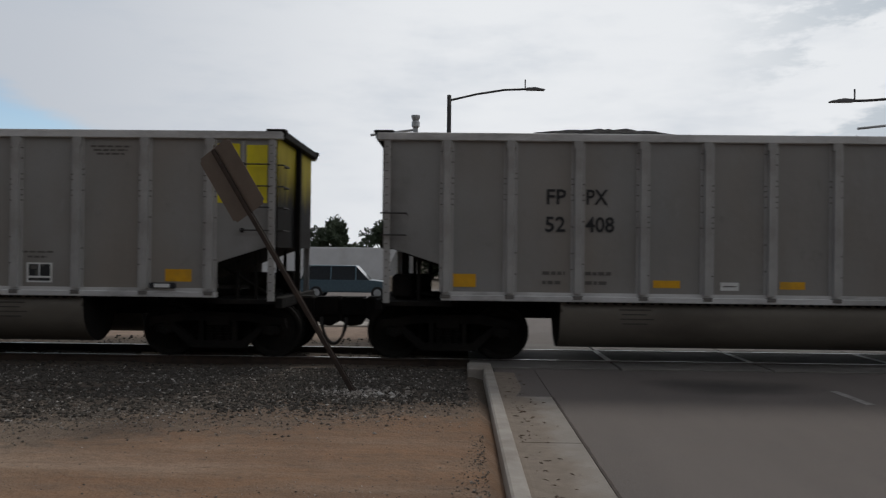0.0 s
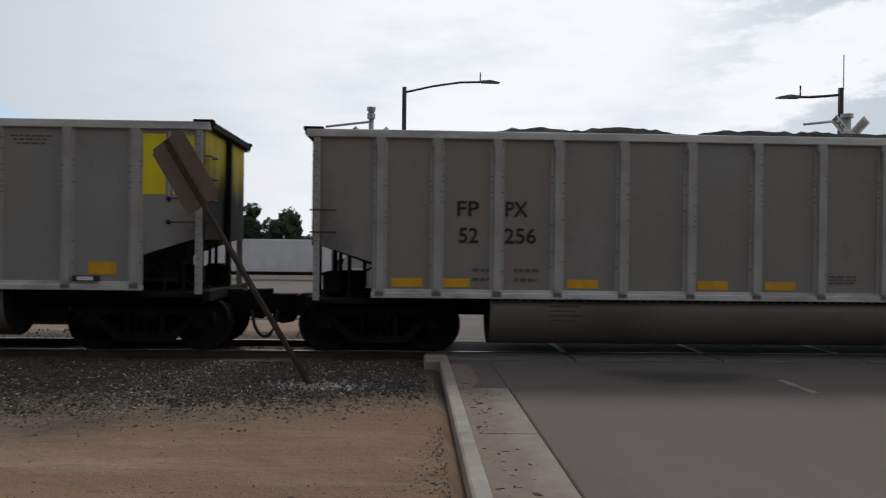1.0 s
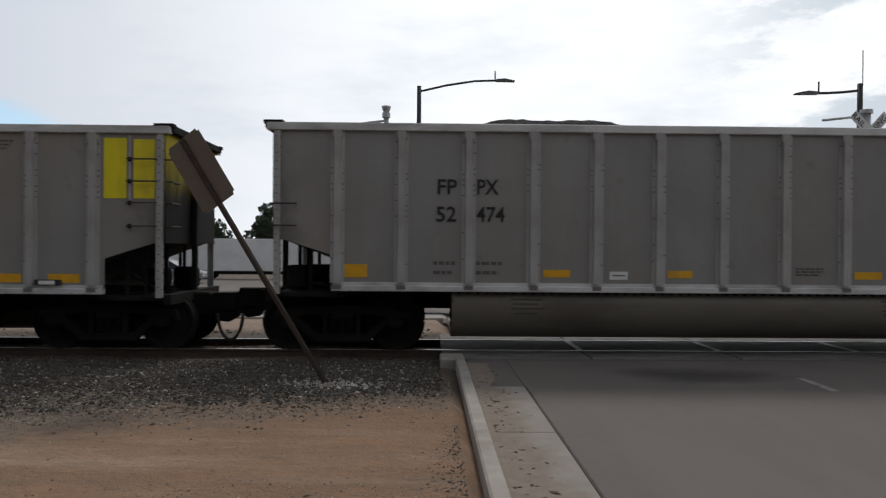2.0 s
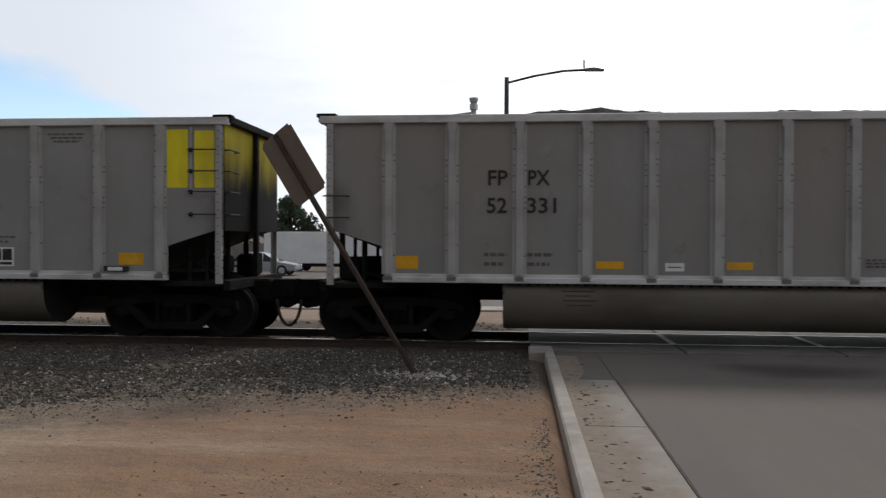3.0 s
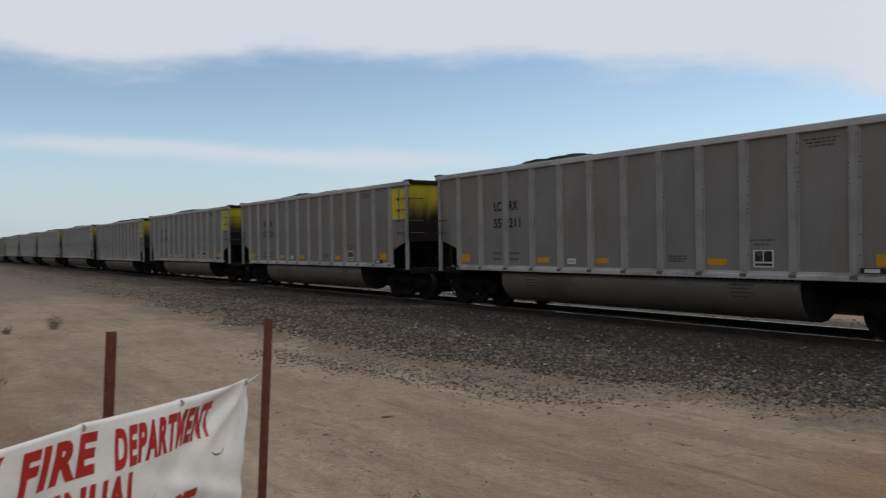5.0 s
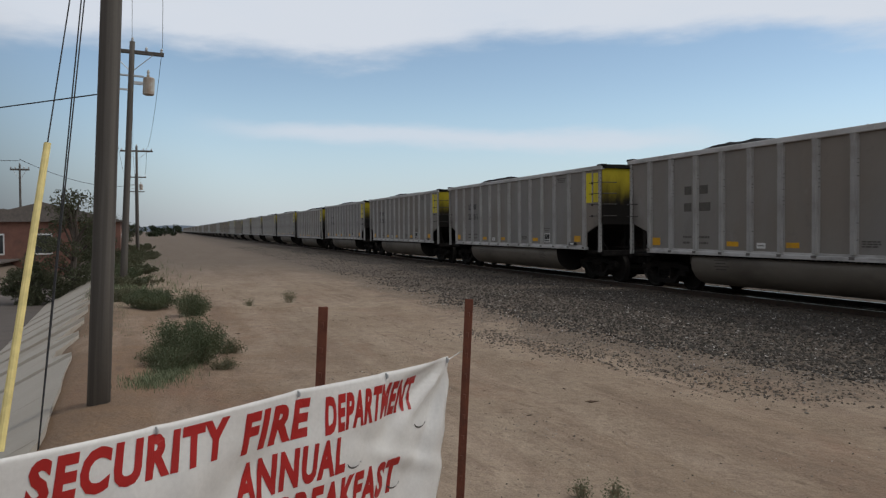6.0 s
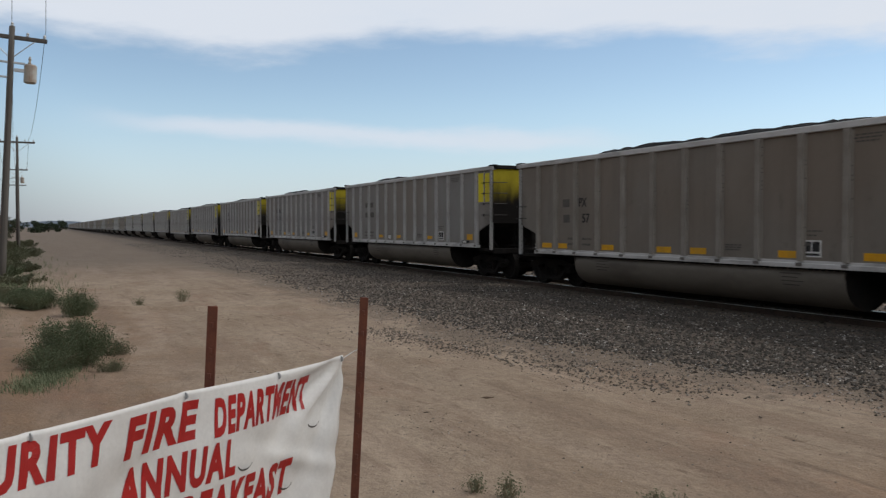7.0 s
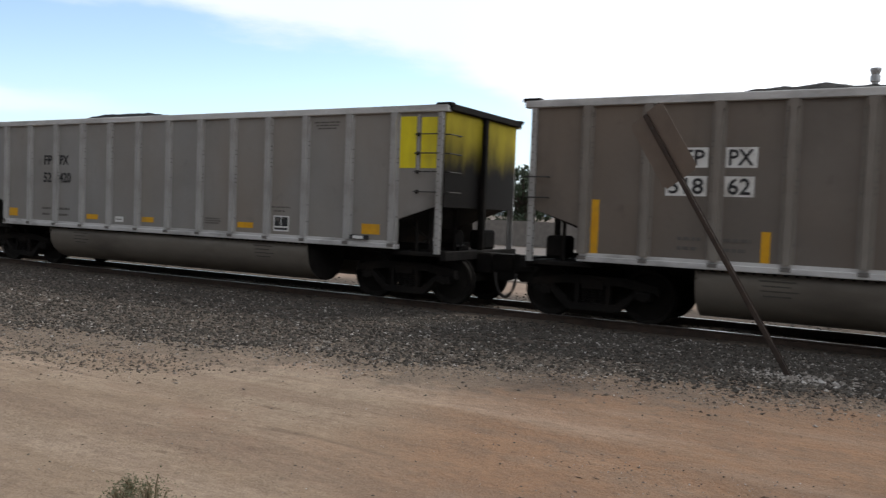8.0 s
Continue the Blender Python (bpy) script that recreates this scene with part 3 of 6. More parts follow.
# every load: crest along the wagon, height over the rim, half length
COAL_HEAPS = (((-3.6, 0.36, 1.5), (0.6, 0.22, 2.6)), ((-3.0, 0.32, 1.7), (1.6, 0.34, 3.4)), ((-2.6, 0.36, 1.7), (1.8, 0.22, 2.4)),
              ((-3.0, 0.34, 1.6), (0.9, 0.27, 2.3)), ((-3.2, 0.36, 1.4), (1.4, 0.22, 2.8)))


def coal_mesh(seed):
    """Loaded heap: two long mounds with a rough surface that drop below the rim at the ends."""
    rng = random.Random(seed)
    bm = bmesh.new()
    nx, ny = 110, 18
    peaks = COAL_HEAPS[seed]
    grid = []
    for i in range(nx + 1):
        x = -HALF + 0.04 + (2 * HALF - 0.08) * i / nx
        row = []
        for j in range(ny + 1):
            y = -SIDE + 0.03 + (2 * SIDE - 0.06) * j / ny
            h = 3.60
            for px, ph, pw in peaks:
                h += ph * math.exp(-((x - px) / pw) ** 4) * max(0.0, 1 - (abs(y) / 1.55) ** 2.6)
            h += 0.07 * noise.noise((x * 1.6 + seed * 9, y * 1.6, 0)) + 0.05 * noise.noise((x * 5 + seed, y * 5, 3)) + rng.uniform(-0.012, 0.012)
            row.append(bm.verts.new((x, y, h)))
        grid.append(row)
    for i in range(nx):
        for j in range(ny):
            bm.faces.new((grid[i][j], grid[i + 1][j], grid[i + 1][j + 1], grid[i][j + 1]))
    return mesh_of(bm, "coal_load", COAL)


def wheelset_mesh():
    bm = bmesh.new()
    prof = [(0.09, -0.06), (0.13, -0.05), (0.14, -0.02), (0.36, 0.0), (0.40, -0.045), (0.455, -0.05), (0.457, 0.06), (0.487, 0.065), (0.487, 0.09), (0.40, 0.09), (0.36, 0.04), (0.14, 0.06), (0.09, 0.09)]
    for s in (-1, 1):
        m = Matrix.Translation((0, s * 0.76, 0)) @ Matrix.Rotation(radians(90 if s > 0 else -90), 4, "X")
        lathe(bm, prof, 28, m)
    tube(bm, [(0, -1.02, 0), (0, 1.02, 0)], 0.085, 12)
    for s in (-1, 1):
        tube(bm, [(0, s * 1.0, 0), (0, s * 1.10, 0)], 0.075, 8)
        for k in range(3):
            a = 2 * math.pi * k / 3
            c = (0.04 * math.cos(a), 0.04 * math.sin(a))
            box(bm, c[0] - 0.012, c[0] + 0.012, s * 1.11 - 0.012, s * 1.11 + 0.012, c[1] - 0.012, c[1] + 0.012)
    return mesh_of(bm, "wheelset", TREAD)


def truck_mesh():
    """Three-piece bogie: two cast side frames with open windows, spring nests, bolster, brake beams."""
    bm = bmesh.new()
    for s in (-1, 1):
        y0, y1 = sorted((s * 0.94, s * 1.08))
        prism(bm, [(-1.16, 0.50), (-1.12, 0.66), (-0.55, 0.76), (0.55, 0.76), (1.12, 0.66), (1.16, 0.50), (1.05, 0.56), (0.72, 0.58), (0.50, 0.62), (-0.50, 0.62), (-0.72, 0.58), (-1.05, 0.56)], "y", y0, y1)
        prism(bm, [(-0.46, 0.17), (0.46, 0.17), (0.40, 0.29), (-0.40, 0.29)], "y", y0, y1)
        for q in (-1, 1):
            prism(bm, [(q * 0.78, 0.60), (q * 0.92, 0.62), (q * 0.46, 0.17), (q * 0.33, 0.24)], "y", y0, y1)
            prism(bm, [(q * 0.24, 0.28), (q * 0.31, 0.28), (q * 0.31, 0.64), (q * 0.24, 0.64)], "y", y0, y1)
            box(bm, q * 0.89 - 0.13, q * 0.89 + 0.13, y0 - 0.02, y1 + 0.02, 0.40, 0.55, 0.02)
        for q in (-0.15, 0.0, 0.15):
            for k in range(5):
                z = 0.30 + k * 0.045
                tube(bm, [(q, s * 1.0, z), (q, s * 1.0, z + 0.026)], 0.065, 8)
    box(bm, -0.20, 0.20, -1.10, 1.10, 0.52, 0.72, 0.03)
    box(bm, -0.28, 0.28, -0.35, 0.35, 0.70, 0.86, 0.02)
    box(bm, -0.46, 0.46, -0.62, 0.62, 0.19, 0.60, 0.05)
    for q in (-1, 1):
        box(bm, q * 0.40 - 0.04, q * 0.40 + 0.04, -0.8, 0.8, 0.34, 0.42)
        for s in (-1, 1):
            box(bm, q * 0.42 - 0.03, q * 0.42 + 0.03, s * 0.76 - 0.05, s * 0.76 + 0.05, 0.28, 0.60, 0.015)
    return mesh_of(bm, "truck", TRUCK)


def corner_post_mesh():
    bm = bmesh.new()
    prism(bm, [(-0.05, -0.05), (0.05, -0.05), (0.05, 0.03), (0.03, 0.03), (0.03, -0.03), (-0.05, -0.03)], "z", 0.98, 3.62)
    for k in range(19):
        z = 1.15 + k * 0.13
        box(bm, -0.022, 0.008, -0.062, -0.048, z - 0.009, z + 0.009)
        box(bm, 0.048, 0.062, -0.03, 0.0, z - 0.05, z - 0.026)
    me = mesh_of(bm, "corner_post", RIB)
    me.materials.append(RIVET)
    for p in me.polygons:
        if p.center.y < -0.0485 and p.center.y > -0.0495 or abs(p.center.y + 0.0) > 0.0505 or p.center.x > 0.0505:
            p.material_index = 1
    return me


def rung_mesh(width):
    return mesh_of(tubed([(0, 0, 0), (0, -0.10, 0), (width, -0.10, 0), (width, 0, 0)], 0.013, 6), "rung", IRON)


def hose_mesh():
    pts = []
    for k in range(13):
        a = math.pi * k / 12
        pts.append((-0.22 * math.cos(a), 0, 0.64 - 0.46 * math.sin(a) ** 1.1))
    return mesh_of(tubed(pts, 0.030, 8), "air_hose", IRON, True)


def coupler_mesh():
    bm = bmesh.new()
    box(bm, 6.6, 7.72, -0.12, 0.12, 0.72, 0.94, 0.02)
    prism(bm, [(7.66, -0.14), (7.80, -0.19), (8.05, -0.17), (8.09, -0.03), (7.98, 0.02), (7.98, 0.10), (8.05, 0.20), (7.92, 0.23), (7.70, 0.16)], "z", 0.68, 0.99)
    box(bm, 7.3, 7.62, -0.24, 0.24, 0.60, 1.0, 0.03)
    prism(bm, [(7.62, 0.96), (8.08, 0.96), (8.08, 0.56), (7.92, 0.47), (7.72, 0.50), (7.62, 0.66)], "y", -0.13, 0.13)
    return mesh_of(bm, "coupler", TRUCK)


def slope_mesh():
    """Inward-sloping end sheet below the cut-away side, with the deck of the end platform and its bracing."""
    bm = bmesh.new()
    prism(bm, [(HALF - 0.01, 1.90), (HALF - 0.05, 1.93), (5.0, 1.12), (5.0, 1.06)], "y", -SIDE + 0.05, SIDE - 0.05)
    return mesh_of(bm, "slope_sheet", NEARBLACK)


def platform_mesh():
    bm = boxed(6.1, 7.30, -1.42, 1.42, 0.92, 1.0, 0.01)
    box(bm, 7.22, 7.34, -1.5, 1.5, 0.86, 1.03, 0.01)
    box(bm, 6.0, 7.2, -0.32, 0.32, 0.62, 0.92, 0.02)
    return mesh_of(bm, "end_platform", NEARBLACK)


def strut_mesh():
    bm = tubed([(0, 0, 1.0), (0, 0, 1.95)], 0.035, 6)
    return mesh_of(bm, "strut", NEARBLACK)


def brake_mesh():
    bm = boxed(6.75, 7.12, 0.45, 0.95, 1.02, 1.42, 0.05)
    tube(bm, [(6.5, -0.2, 1.25), (6.9, -0.2, 1.25)], 0.17, 14)
    tube(bm, [(6.4, 0.9, 1.08), (7.2, -0.9, 1.12)], 0.025, 6)
    tube(bm, [(6.3, -1.1, 1.5), (7.1, -1.2, 1.05)], 0.022, 6)
    return mesh_of(bm, "brake_gear", NEARBLACK)


def patch(x0, x1, z0, z1, y=-SIDE - 0.021, t=0.004):
    return boxed(x0, x1, y, y + t, z0, z1)


RIB_MES, RIBB_MES, RIBC_MES = ([rib_mesh(m, 31 + k) for k in range(4)] for m in (RIB, RIB_B, RIB_C))
TUB_ME, WHEELSET_ME, TRUCK_ME = tub_mesh(), wheelset_mesh(), truck_mesh()
POST_ME, HOSE_ME, COUPLER_ME, SLOPE_ME, PLATFORM_ME, STRUT_ME, BRAKE_ME = corner_post_mesh(), hose_mesh(), coupler_mesh(), slope_mesh(), platform_mesh(), strut_mesh(), brake_mesh()
RUNG_ME, GRAB_ME = rung_mesh(0.46), rung_mesh(0.40)
COALS = [coal_mesh(k) for k in range(5)]
FLIP = Matrix.Rotation(math.pi, 4, "Z")


def shared(name, bm, material, smooth=False):
    return mesh_of(bm, name, material, smooth)


def chord_mesh():
    bm = boxed(-HALF - 0.11, HALF + 0.11, -SIDE - 0.075, -SIDE + 0.05, 3.59, TOPZ, 0.012)
    for x in [r + 0.5 for r in RIBS[:-1]]:
        box(bm, x - 0.03, x + 0.03, -SIDE - 0.081, -SIDE - 0.07, 3.60, TOPZ - 0.02)
    return bm


def end_chord_mesh():
    bm = boxed(HALF - 0.02, HALF + 0.14, -SIDE - 0.02, SIDE + 0.02, 3.62, TOPZ + 0.02, 0.012)
    box(bm, HALF - 0.16, HALF + 0.16, -SIDE - 0.07, -SIDE + 0.10, 3.69, TOPZ + 0.035, 0.01)
    box(bm, HALF - 0.16, HALF + 0.16, SIDE - 0.10, SIDE + 0.07, 3.69, TOPZ + 0.035, 0.01)
    return bm


CHORD_ME = shared("top_chord", chord_mesh(), CHORD)
END_CHORD_ME = shared("end_chord", end_chord_mesh(), NEARBLACK)


def sill_mesh():
    bm = boxed(-SILL_X, SILL_X, -SIDE - 0.09, -SIDE + 0.05, 1.03, 1.12, 0.008)
    for k in range(84):
        x = -SILL_X + 0.1 + k * 0.149
        box(bm, x - 0.02, x + 0.02, -SIDE - 0.05, -SIDE + 0.02, 0.998, 1.0285)
    # teeth below the beam get the second, near-black colour
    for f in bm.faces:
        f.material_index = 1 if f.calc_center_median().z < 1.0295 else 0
    return bm


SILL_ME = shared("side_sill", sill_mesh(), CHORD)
SILL_ME.materials.append(NEARBLACK)
SILL_STRIP_ME = shared("kick_strip", boxed(-SILL_X + 0.02, SILL_X - 0.02, -SIDE - 0.03, -SIDE - 0.016, 1.12, 1.175), CHORD)
CENTRE_ME = shared("centre_sill", boxed(-6.9, 6.9, -0.2, 0.2, 0.66, 1.1, 0.02), NEARBLACK)
SHEETS = {m: (shared("side_sheet", side_sheet(-SIDE), m), shared("side_sheet", side_sheet(SIDE), m)) for m in (ALU, ALU_B, ALU_C)}
END_ME = {m: shared("end_sheet", boxed(HALF - 0.02, HALF + 0.02, -SIDE + 0.02, SIDE - 0.02, 1.85, 3.64), m) for m in (END_YELLOW, END_GREY)}
END_RIB_ME = shared("end_post", boxed(HALF + 0.022, HALF + 0.11, -0.06, 0.06, 0.98, 3.62, 0.01), NEARBLACK)
RUNG_FOOT_ME = shared("rung_foot", boxed(-0.028, 0.028, -0.012, 0.012, -0.035, 0.035, 0.004), NEARBLACK)
YEL_A = shared("yellow_panel", patch(6.27, 6.63, 2.56, 3.52), YELLOW)
YEL_B = shared("yellow_panel", patch(6.74, 7.08, 2.56, 3.50), YELLOW)
YEL_CUT = shared("yellow_panel", prismed([(6.27, 3.52), (7.08, 3.52), (7.08, 2.28), (6.27, 2.02)], "y", -SIDE - 0.021, -SIDE - 0.017), YELLOW)
STILE_ME = shared("ladder_stile", boxed(-0.02, 0.02, -0.035, -0.012, 2.46, 3.56), RIB)


def gondola(index, kind, marks, near, yellow_cut=False):
    """One loaded coal gondola; kind picks the plate, marks the stencils, near the amount of small ironwork."""
    plate, rib_mes = {"plain": (ALU, RIB_MES), "weathered": (ALU_B, RIBB_MES), "brown": (ALU_C, RIBC_MES)}[kind]
    if index == 1:               # same bays as the weathered wagons, cleaner plate
        plate, rib_mes = ALU, RIB_MES
    what = {"plain": "dull grey aluminium coal gondola with yellow end, loaded",
            "weathered": "streaked grey-brown coal gondola with amber reflectors, loaded",
            "brown": "dusty brown coal gondola with white stencil patches, loaded"}[kind]
    w = root("coal_gondola", what, "train wagon", "wagons of the coal train")
    part("side_sheet", SHEETS[plate][0], None, w)
    part("side_sheet", SHEETS[plate][1], None, w)
    places = RIBS_B if kind == "weathered" else RIBS
    for j, x in enumerate(places):
        part("rib", rib_mes[(j * 3 + j // 4 + index) % 4], None, w, at=pose(x, -SIDE - 0.014, 0))
    if near:
        for x in places:
            part("rib", rib_mes[0], None, w, at=pose(x, SIDE + 0.014, 0, 0, 0, 180))
    for m in (Matrix(), FLIP):
        part("top_chord", CHORD_ME, None, w, at=m)
        part("side_sill", SILL_ME, None, w, at=m)
        part("tub", TUB_ME, None, w, "round-bellied grey-brown tub under the floor", at=m)
        part("end_chord", END_CHORD_ME, None, w, at=m)
        part("end_platform", PLATFORM_ME, None, w, at=m)
        part("slope_sheet", SLOPE_ME, None, w, at=m)
        part("coupler", COUPLER_ME, None, w, at=m)
    part("kick_strip", SILL_STRIP_ME, None, w)
    part("end_sheet", END_ME[END_YELLOW], None, w, "yellow end sheet blackened with coal dust")
    part("end_sheet", END_ME[END_GREY], None, w, "grey end sheet blackened with coal dust", at=FLIP)
    part("centre_sill", CENTRE_ME, None, w)
    part("coal_load", COALS[index % 5], None, w, "heaped black coal")
    for sx in (-1, 1):
        part("corner_post", POST_ME, None, w, at=pose(sx * 7.16, -SIDE - 0.01, 0))
        part("corner_post", POST_ME, None, w, at=pose(sx * 7.16, SIDE + 0.01, 0, 0, 0, 180))
        truck = part("truck", TRUCK_ME, None, w, at=pose(sx * 6.17, 0, 0))
        for q in (-1, 1):
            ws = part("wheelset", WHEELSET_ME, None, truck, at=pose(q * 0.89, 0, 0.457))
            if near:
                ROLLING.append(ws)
    # paint on the trailing bay
    if yellow_cut:
        part("yellow_panel", YEL_CUT, None, w, "yellow painted end bay")
    else:
        part("yellow_panel", YEL_A, None, w, "yellow painted panel")
        part("yellow_panel", YEL_B, None, w, "yellow painted panel")
    for z in (3.18, 2.83, 2.49, 2.12):
        part("rung", RUNG_ME, None, w, at=pose(6.66, -SIDE - 0.015, z))
        if near:
            part("rung", RUNG_ME, None, w, at=pose(HALF + 0.01, -SIDE + 0.02, z, 0, 0, 90))
    for z in (2.42, 2.07):
        part("grab_iron", GRAB_ME, None, w, at=pose(-7.26, -SIDE - 0.015, z))
    amber = {"plain": [(-6.17, -5.72, 1.25, 1.46), (-2.89, -2.46, 1.27, 1.39), (-0.88, -0.48, 1.27, 1.39), (2.16, 2.61, 1.27, 1.39), (5.44, 5.87, 1.28, 1.48)],
             "weathered": [(a, a + 0.5, 1.21, 1.35) for a in (-5.96, -5.2, -3.12, -0.98, 0.14, 2.6, 4.48, 5.4)],
             "brown": [(-6.08, -5.95, 1.14, 2.06), (-3.42, -3.29, 1.16, 1.64), (2.8, 2.94, 1.18, 1.58), (5.7, 5.84, 1.12, 1.98)]}[kind]
    for x0, x1, z0, z1 in amber:
        part("reflector", patch(x0, x1, z0, z1), ORANGE, w, "amber reflective patch")
    if not near:
        return w
    part("ladder_stile", STILE_ME, None, w, at=pose(6.685, -SIDE - 0.005, 0))
    part("air_hose", HOSE_ME, None, w, at=pose(8.0, -0.32, 0))
    for z in (3.18, 2.83, 2.49, 2.12):
        part("rung_foot", RUNG_FOOT_ME, None, w, at=pose(6.685, -SIDE - 0.04, z))
    for m in (Matrix(), FLIP):
        part("end_post", END_RIB_ME, None, w, at=m)
        part("brake_gear", BRAKE_ME, None, w, at=m)
        for x, y in ((6.55, -1.25), (6.85, -1.25), (6.65, 1.25), (6.95, -0.5), (6.95, 0.5)):
            part("strut", STRUT_ME, None, w, at=m @ pose(x, y, 0))
    # reader tag, white plate, black data box with white frame
    bm = boxed(5.21, 5.62, -SIDE - 0.10, -SIDE - 0.02, 1.17, 1.26, 0.01)
    part("tag_bracket", bm, BLACK, w, "black tag bracket")
    part("tag", boxed(5.29, 5.54, -SIDE - 0.106, -SIDE - 0.101, 1.185, 1.245), WHITE, w, "pale equipment tag")
    if kind == "plain":
        part("label_plate", patch(-1.82, -1.53, 1.24, 1.37), WHITE, w, "small white label plate")
        part("label_line", patch(-1.78, -1.57, 1.295, 1.315, -SIDE - 0.024), FADED, w)
    if kind != "brown":
        box_frame = patch(3.18, 3.60, 1.24, 1.56)
        part("data_box", box_frame, WHITE, w, "white-framed data panel")
        for x0, x1, z0, z1 in ((3.215, 3.375, 1.345, 1.535), (3.40, 3.565, 1.345, 1.535), (3.215, 3.565, 1.268, 1.312)):
            part("data_field", patch(x0, x1, z0, z1, -SIDE - 0.025), BLACK, w, "black field")
        for x0, x1, z0, z1 in ((3.25, 3.36, 1.455, 1.515), (3.33, 3.36, 1.36, 1.44), (3.42, 3.47, 1.50, 1.525), (3.24, 3.40, 1.284, 1.297)):
            part("data_line", patch(x0, x1, z0, z1, -SIDE - 0.028), FADED, w, "worn printed line")
    # small print that cannot be read
    prng = random.Random(index + 77)
    for x0, x1, z in ((-4.66, -4.30, 1.46), (-4.66, -4.36, 1.31), (-3.98, -3.56, 1.46), (-3.98, -3.62, 1.31), (3.1, 3.62, 1.72), (3.2, 3.5, 1.64),
                      (1.2, 1.65, 1.42), (1.2, 1.65, 1.37), (1.2, 1.6, 1.32), (4.2, 4.85, 3.44), (4.25, 4.8, 3.38), (4.3, 4.75, 3.32)):
        x, tall = x0, 0.055 if x0 < 0 else 0.03
        while x < x1:
            wide = prng.uniform(0.05, 0.13)
            part("small_print", patch(x, min(x + wide, x1), z, z + tall), FADED, w, "faded stencil line")
            x += wide + 0.025
    for x0 in (-3.42, 2.62):
        for k, (ind, wide) in enumerate(((0.0, 0.52), (0.04, 0.40), (0.02, 0.54), (0.06, 0.40))):
            z = 0.90 - 0.075 * k
            y = -1.48 - max(0.0, 0.86 - z) * -0.10 - 0.014
            part("small_print", boxed(x0 + ind, x0 + ind + wide, y, y + 0.05, z, z + 0.022), TUBPRINT, w, "faded stencil line")
    # reporting marks, split by the rib
    for text, x, z, wide in marks:
        if text is None:
            part("stencil_bar", patch(x, x + wide, z, z + 0.22), FADED, w, "worn stencil")
            continue
        if kind == "brown":
            part("stencil_patch", patch(x - 0.05, x + wide + 0.05, z - 0.04, z + 0.27, -SIDE - 0.020), WHITE, w, "white painted patch")
        me = lettering(text, 0.235, BLACK, width=wide, bold=0.022)
        part("marking", me, None, w, "black stencilled marking", at=Matrix.Translation((x, -SIDE - 0.026, z)) @ FACE)
    if kind == "weathered":      # rides low on its springs
        for o in w.children:
            if o.data != TRUCK_ME:
                o.matrix_basis = Matrix.Translation((0, 0, -0.08)) @ o.matrix_basis
    return w


def marks(owner_l, owner_r, num_l, num_r):
    return ((owner_l, -4.60, 2.595, 0.31), (owner_r, -3.965, 2.595, 0.345), (num_l, -4.62, 2.155, 0.32), (num_r, -3.98, 2.155, 0.46))


WORN = ((None, -4.60, 2.595, 0.3), (None, -3.965, 2.595, 0.34), (None, -4.62, 2.155, 0.32), (None, -3.98, 2.155, 0.46))
ROLLING = []
NAMED = {0: ("plain", marks("FP", "PX", "52", "408")), 1: ("weathered", (("FP", -4.91, 2.36, 0.35), ("PX", -4.13, 2.36, 0.36), ("52", -4.88, 1.93, 0.31), ("256", -4.15, 1.93, 0.52))), 2: ("plain", marks("FP", "PX", "52", "474")),
         3: ("plain", marks("FP", "PX", "52", "331")), 4: ("plain", marks("LC", "RX", "55", "211")), 5: ("plain", WORN),
         6: ("weathered", ((None, -4.91, 2.36, 0.33), ("PX", -4.13, 2.36, 0.36), (None, -4.88, 1.93, 0.31), ("57", -3.98, 1.93, 0.34))),
         7: ("plain", marks("FP", "PX", "52", "420")), 8: ("brown", (("FP", -4.61, 2.63, 0.31), ("PX", -3.94, 2.63, 0.36), ("518", -4.83, 2.19, 0.53), ("62", -3.94, 2.19, 0.33)))}
TRAIN = []
for k in range(-38, 11):
    kind, mk = NAMED.get(k, ("plain" if (k % 4 if k > -4 else k % 3 == 1) else "weathered", WORN))
    TRAIN.append((k, gondola(k, kind, mk, -4 <= k <= 9, yellow_cut=(k in (6, -7, -12)))))

# centre of the wagon of index 0 along the track, time by time
RUN = ((0.0, 6.063), (0.5, -2.235), (1.0, -10.538), (2.3, -32.39), (2.5, -35.505), (3.0, -44.372), (3.5, -52.682), (4.0, -61.043), (4.2, -64.28),
       (4.5, -69.193), (4.7, -72.581), (4.8, -74.178), (5.0, -77.298), (5.2, -80.749), (6.3, -99.728), (6.5, -102.974), (7.0, -111.385), (7.2, -114.576),
       (7.5, -119.502), (7.7, -123.15), (8.0, -128.091))


def motions():
    for k, w in TRAIN:
        walk(w, [(t, pose(s + k * WAGON, TRACK_Y, 0)) for t, s in RUN])
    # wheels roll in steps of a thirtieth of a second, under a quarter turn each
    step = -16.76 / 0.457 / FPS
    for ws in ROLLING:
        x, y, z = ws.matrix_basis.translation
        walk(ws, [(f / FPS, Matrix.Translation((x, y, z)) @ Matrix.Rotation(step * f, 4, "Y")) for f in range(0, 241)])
    for o, x, y, rz, v in ROLLERS:
        walk(o, [(t, pose(x + v * t, y, -0.628, 0, 0, rz)) for t in (0.0, 2.0, 4.0, 6.0, 8.0)])

# ---- ground ----


def spaced(lo, hi, mid_lo, mid_hi, step, grow=1.35):
    v = [mid_lo + step * i for i in range(int((mid_hi - mid_lo) / step) + 1)]
    s, a = step, v[-1]
    while a < hi:
        s *= grow
        a += s
        v.append(min(a, hi))
    s, a = step, v[0]
    while a > lo:
        s *= grow
        a -= s
        v.insert(0, max(a, lo))
    return v


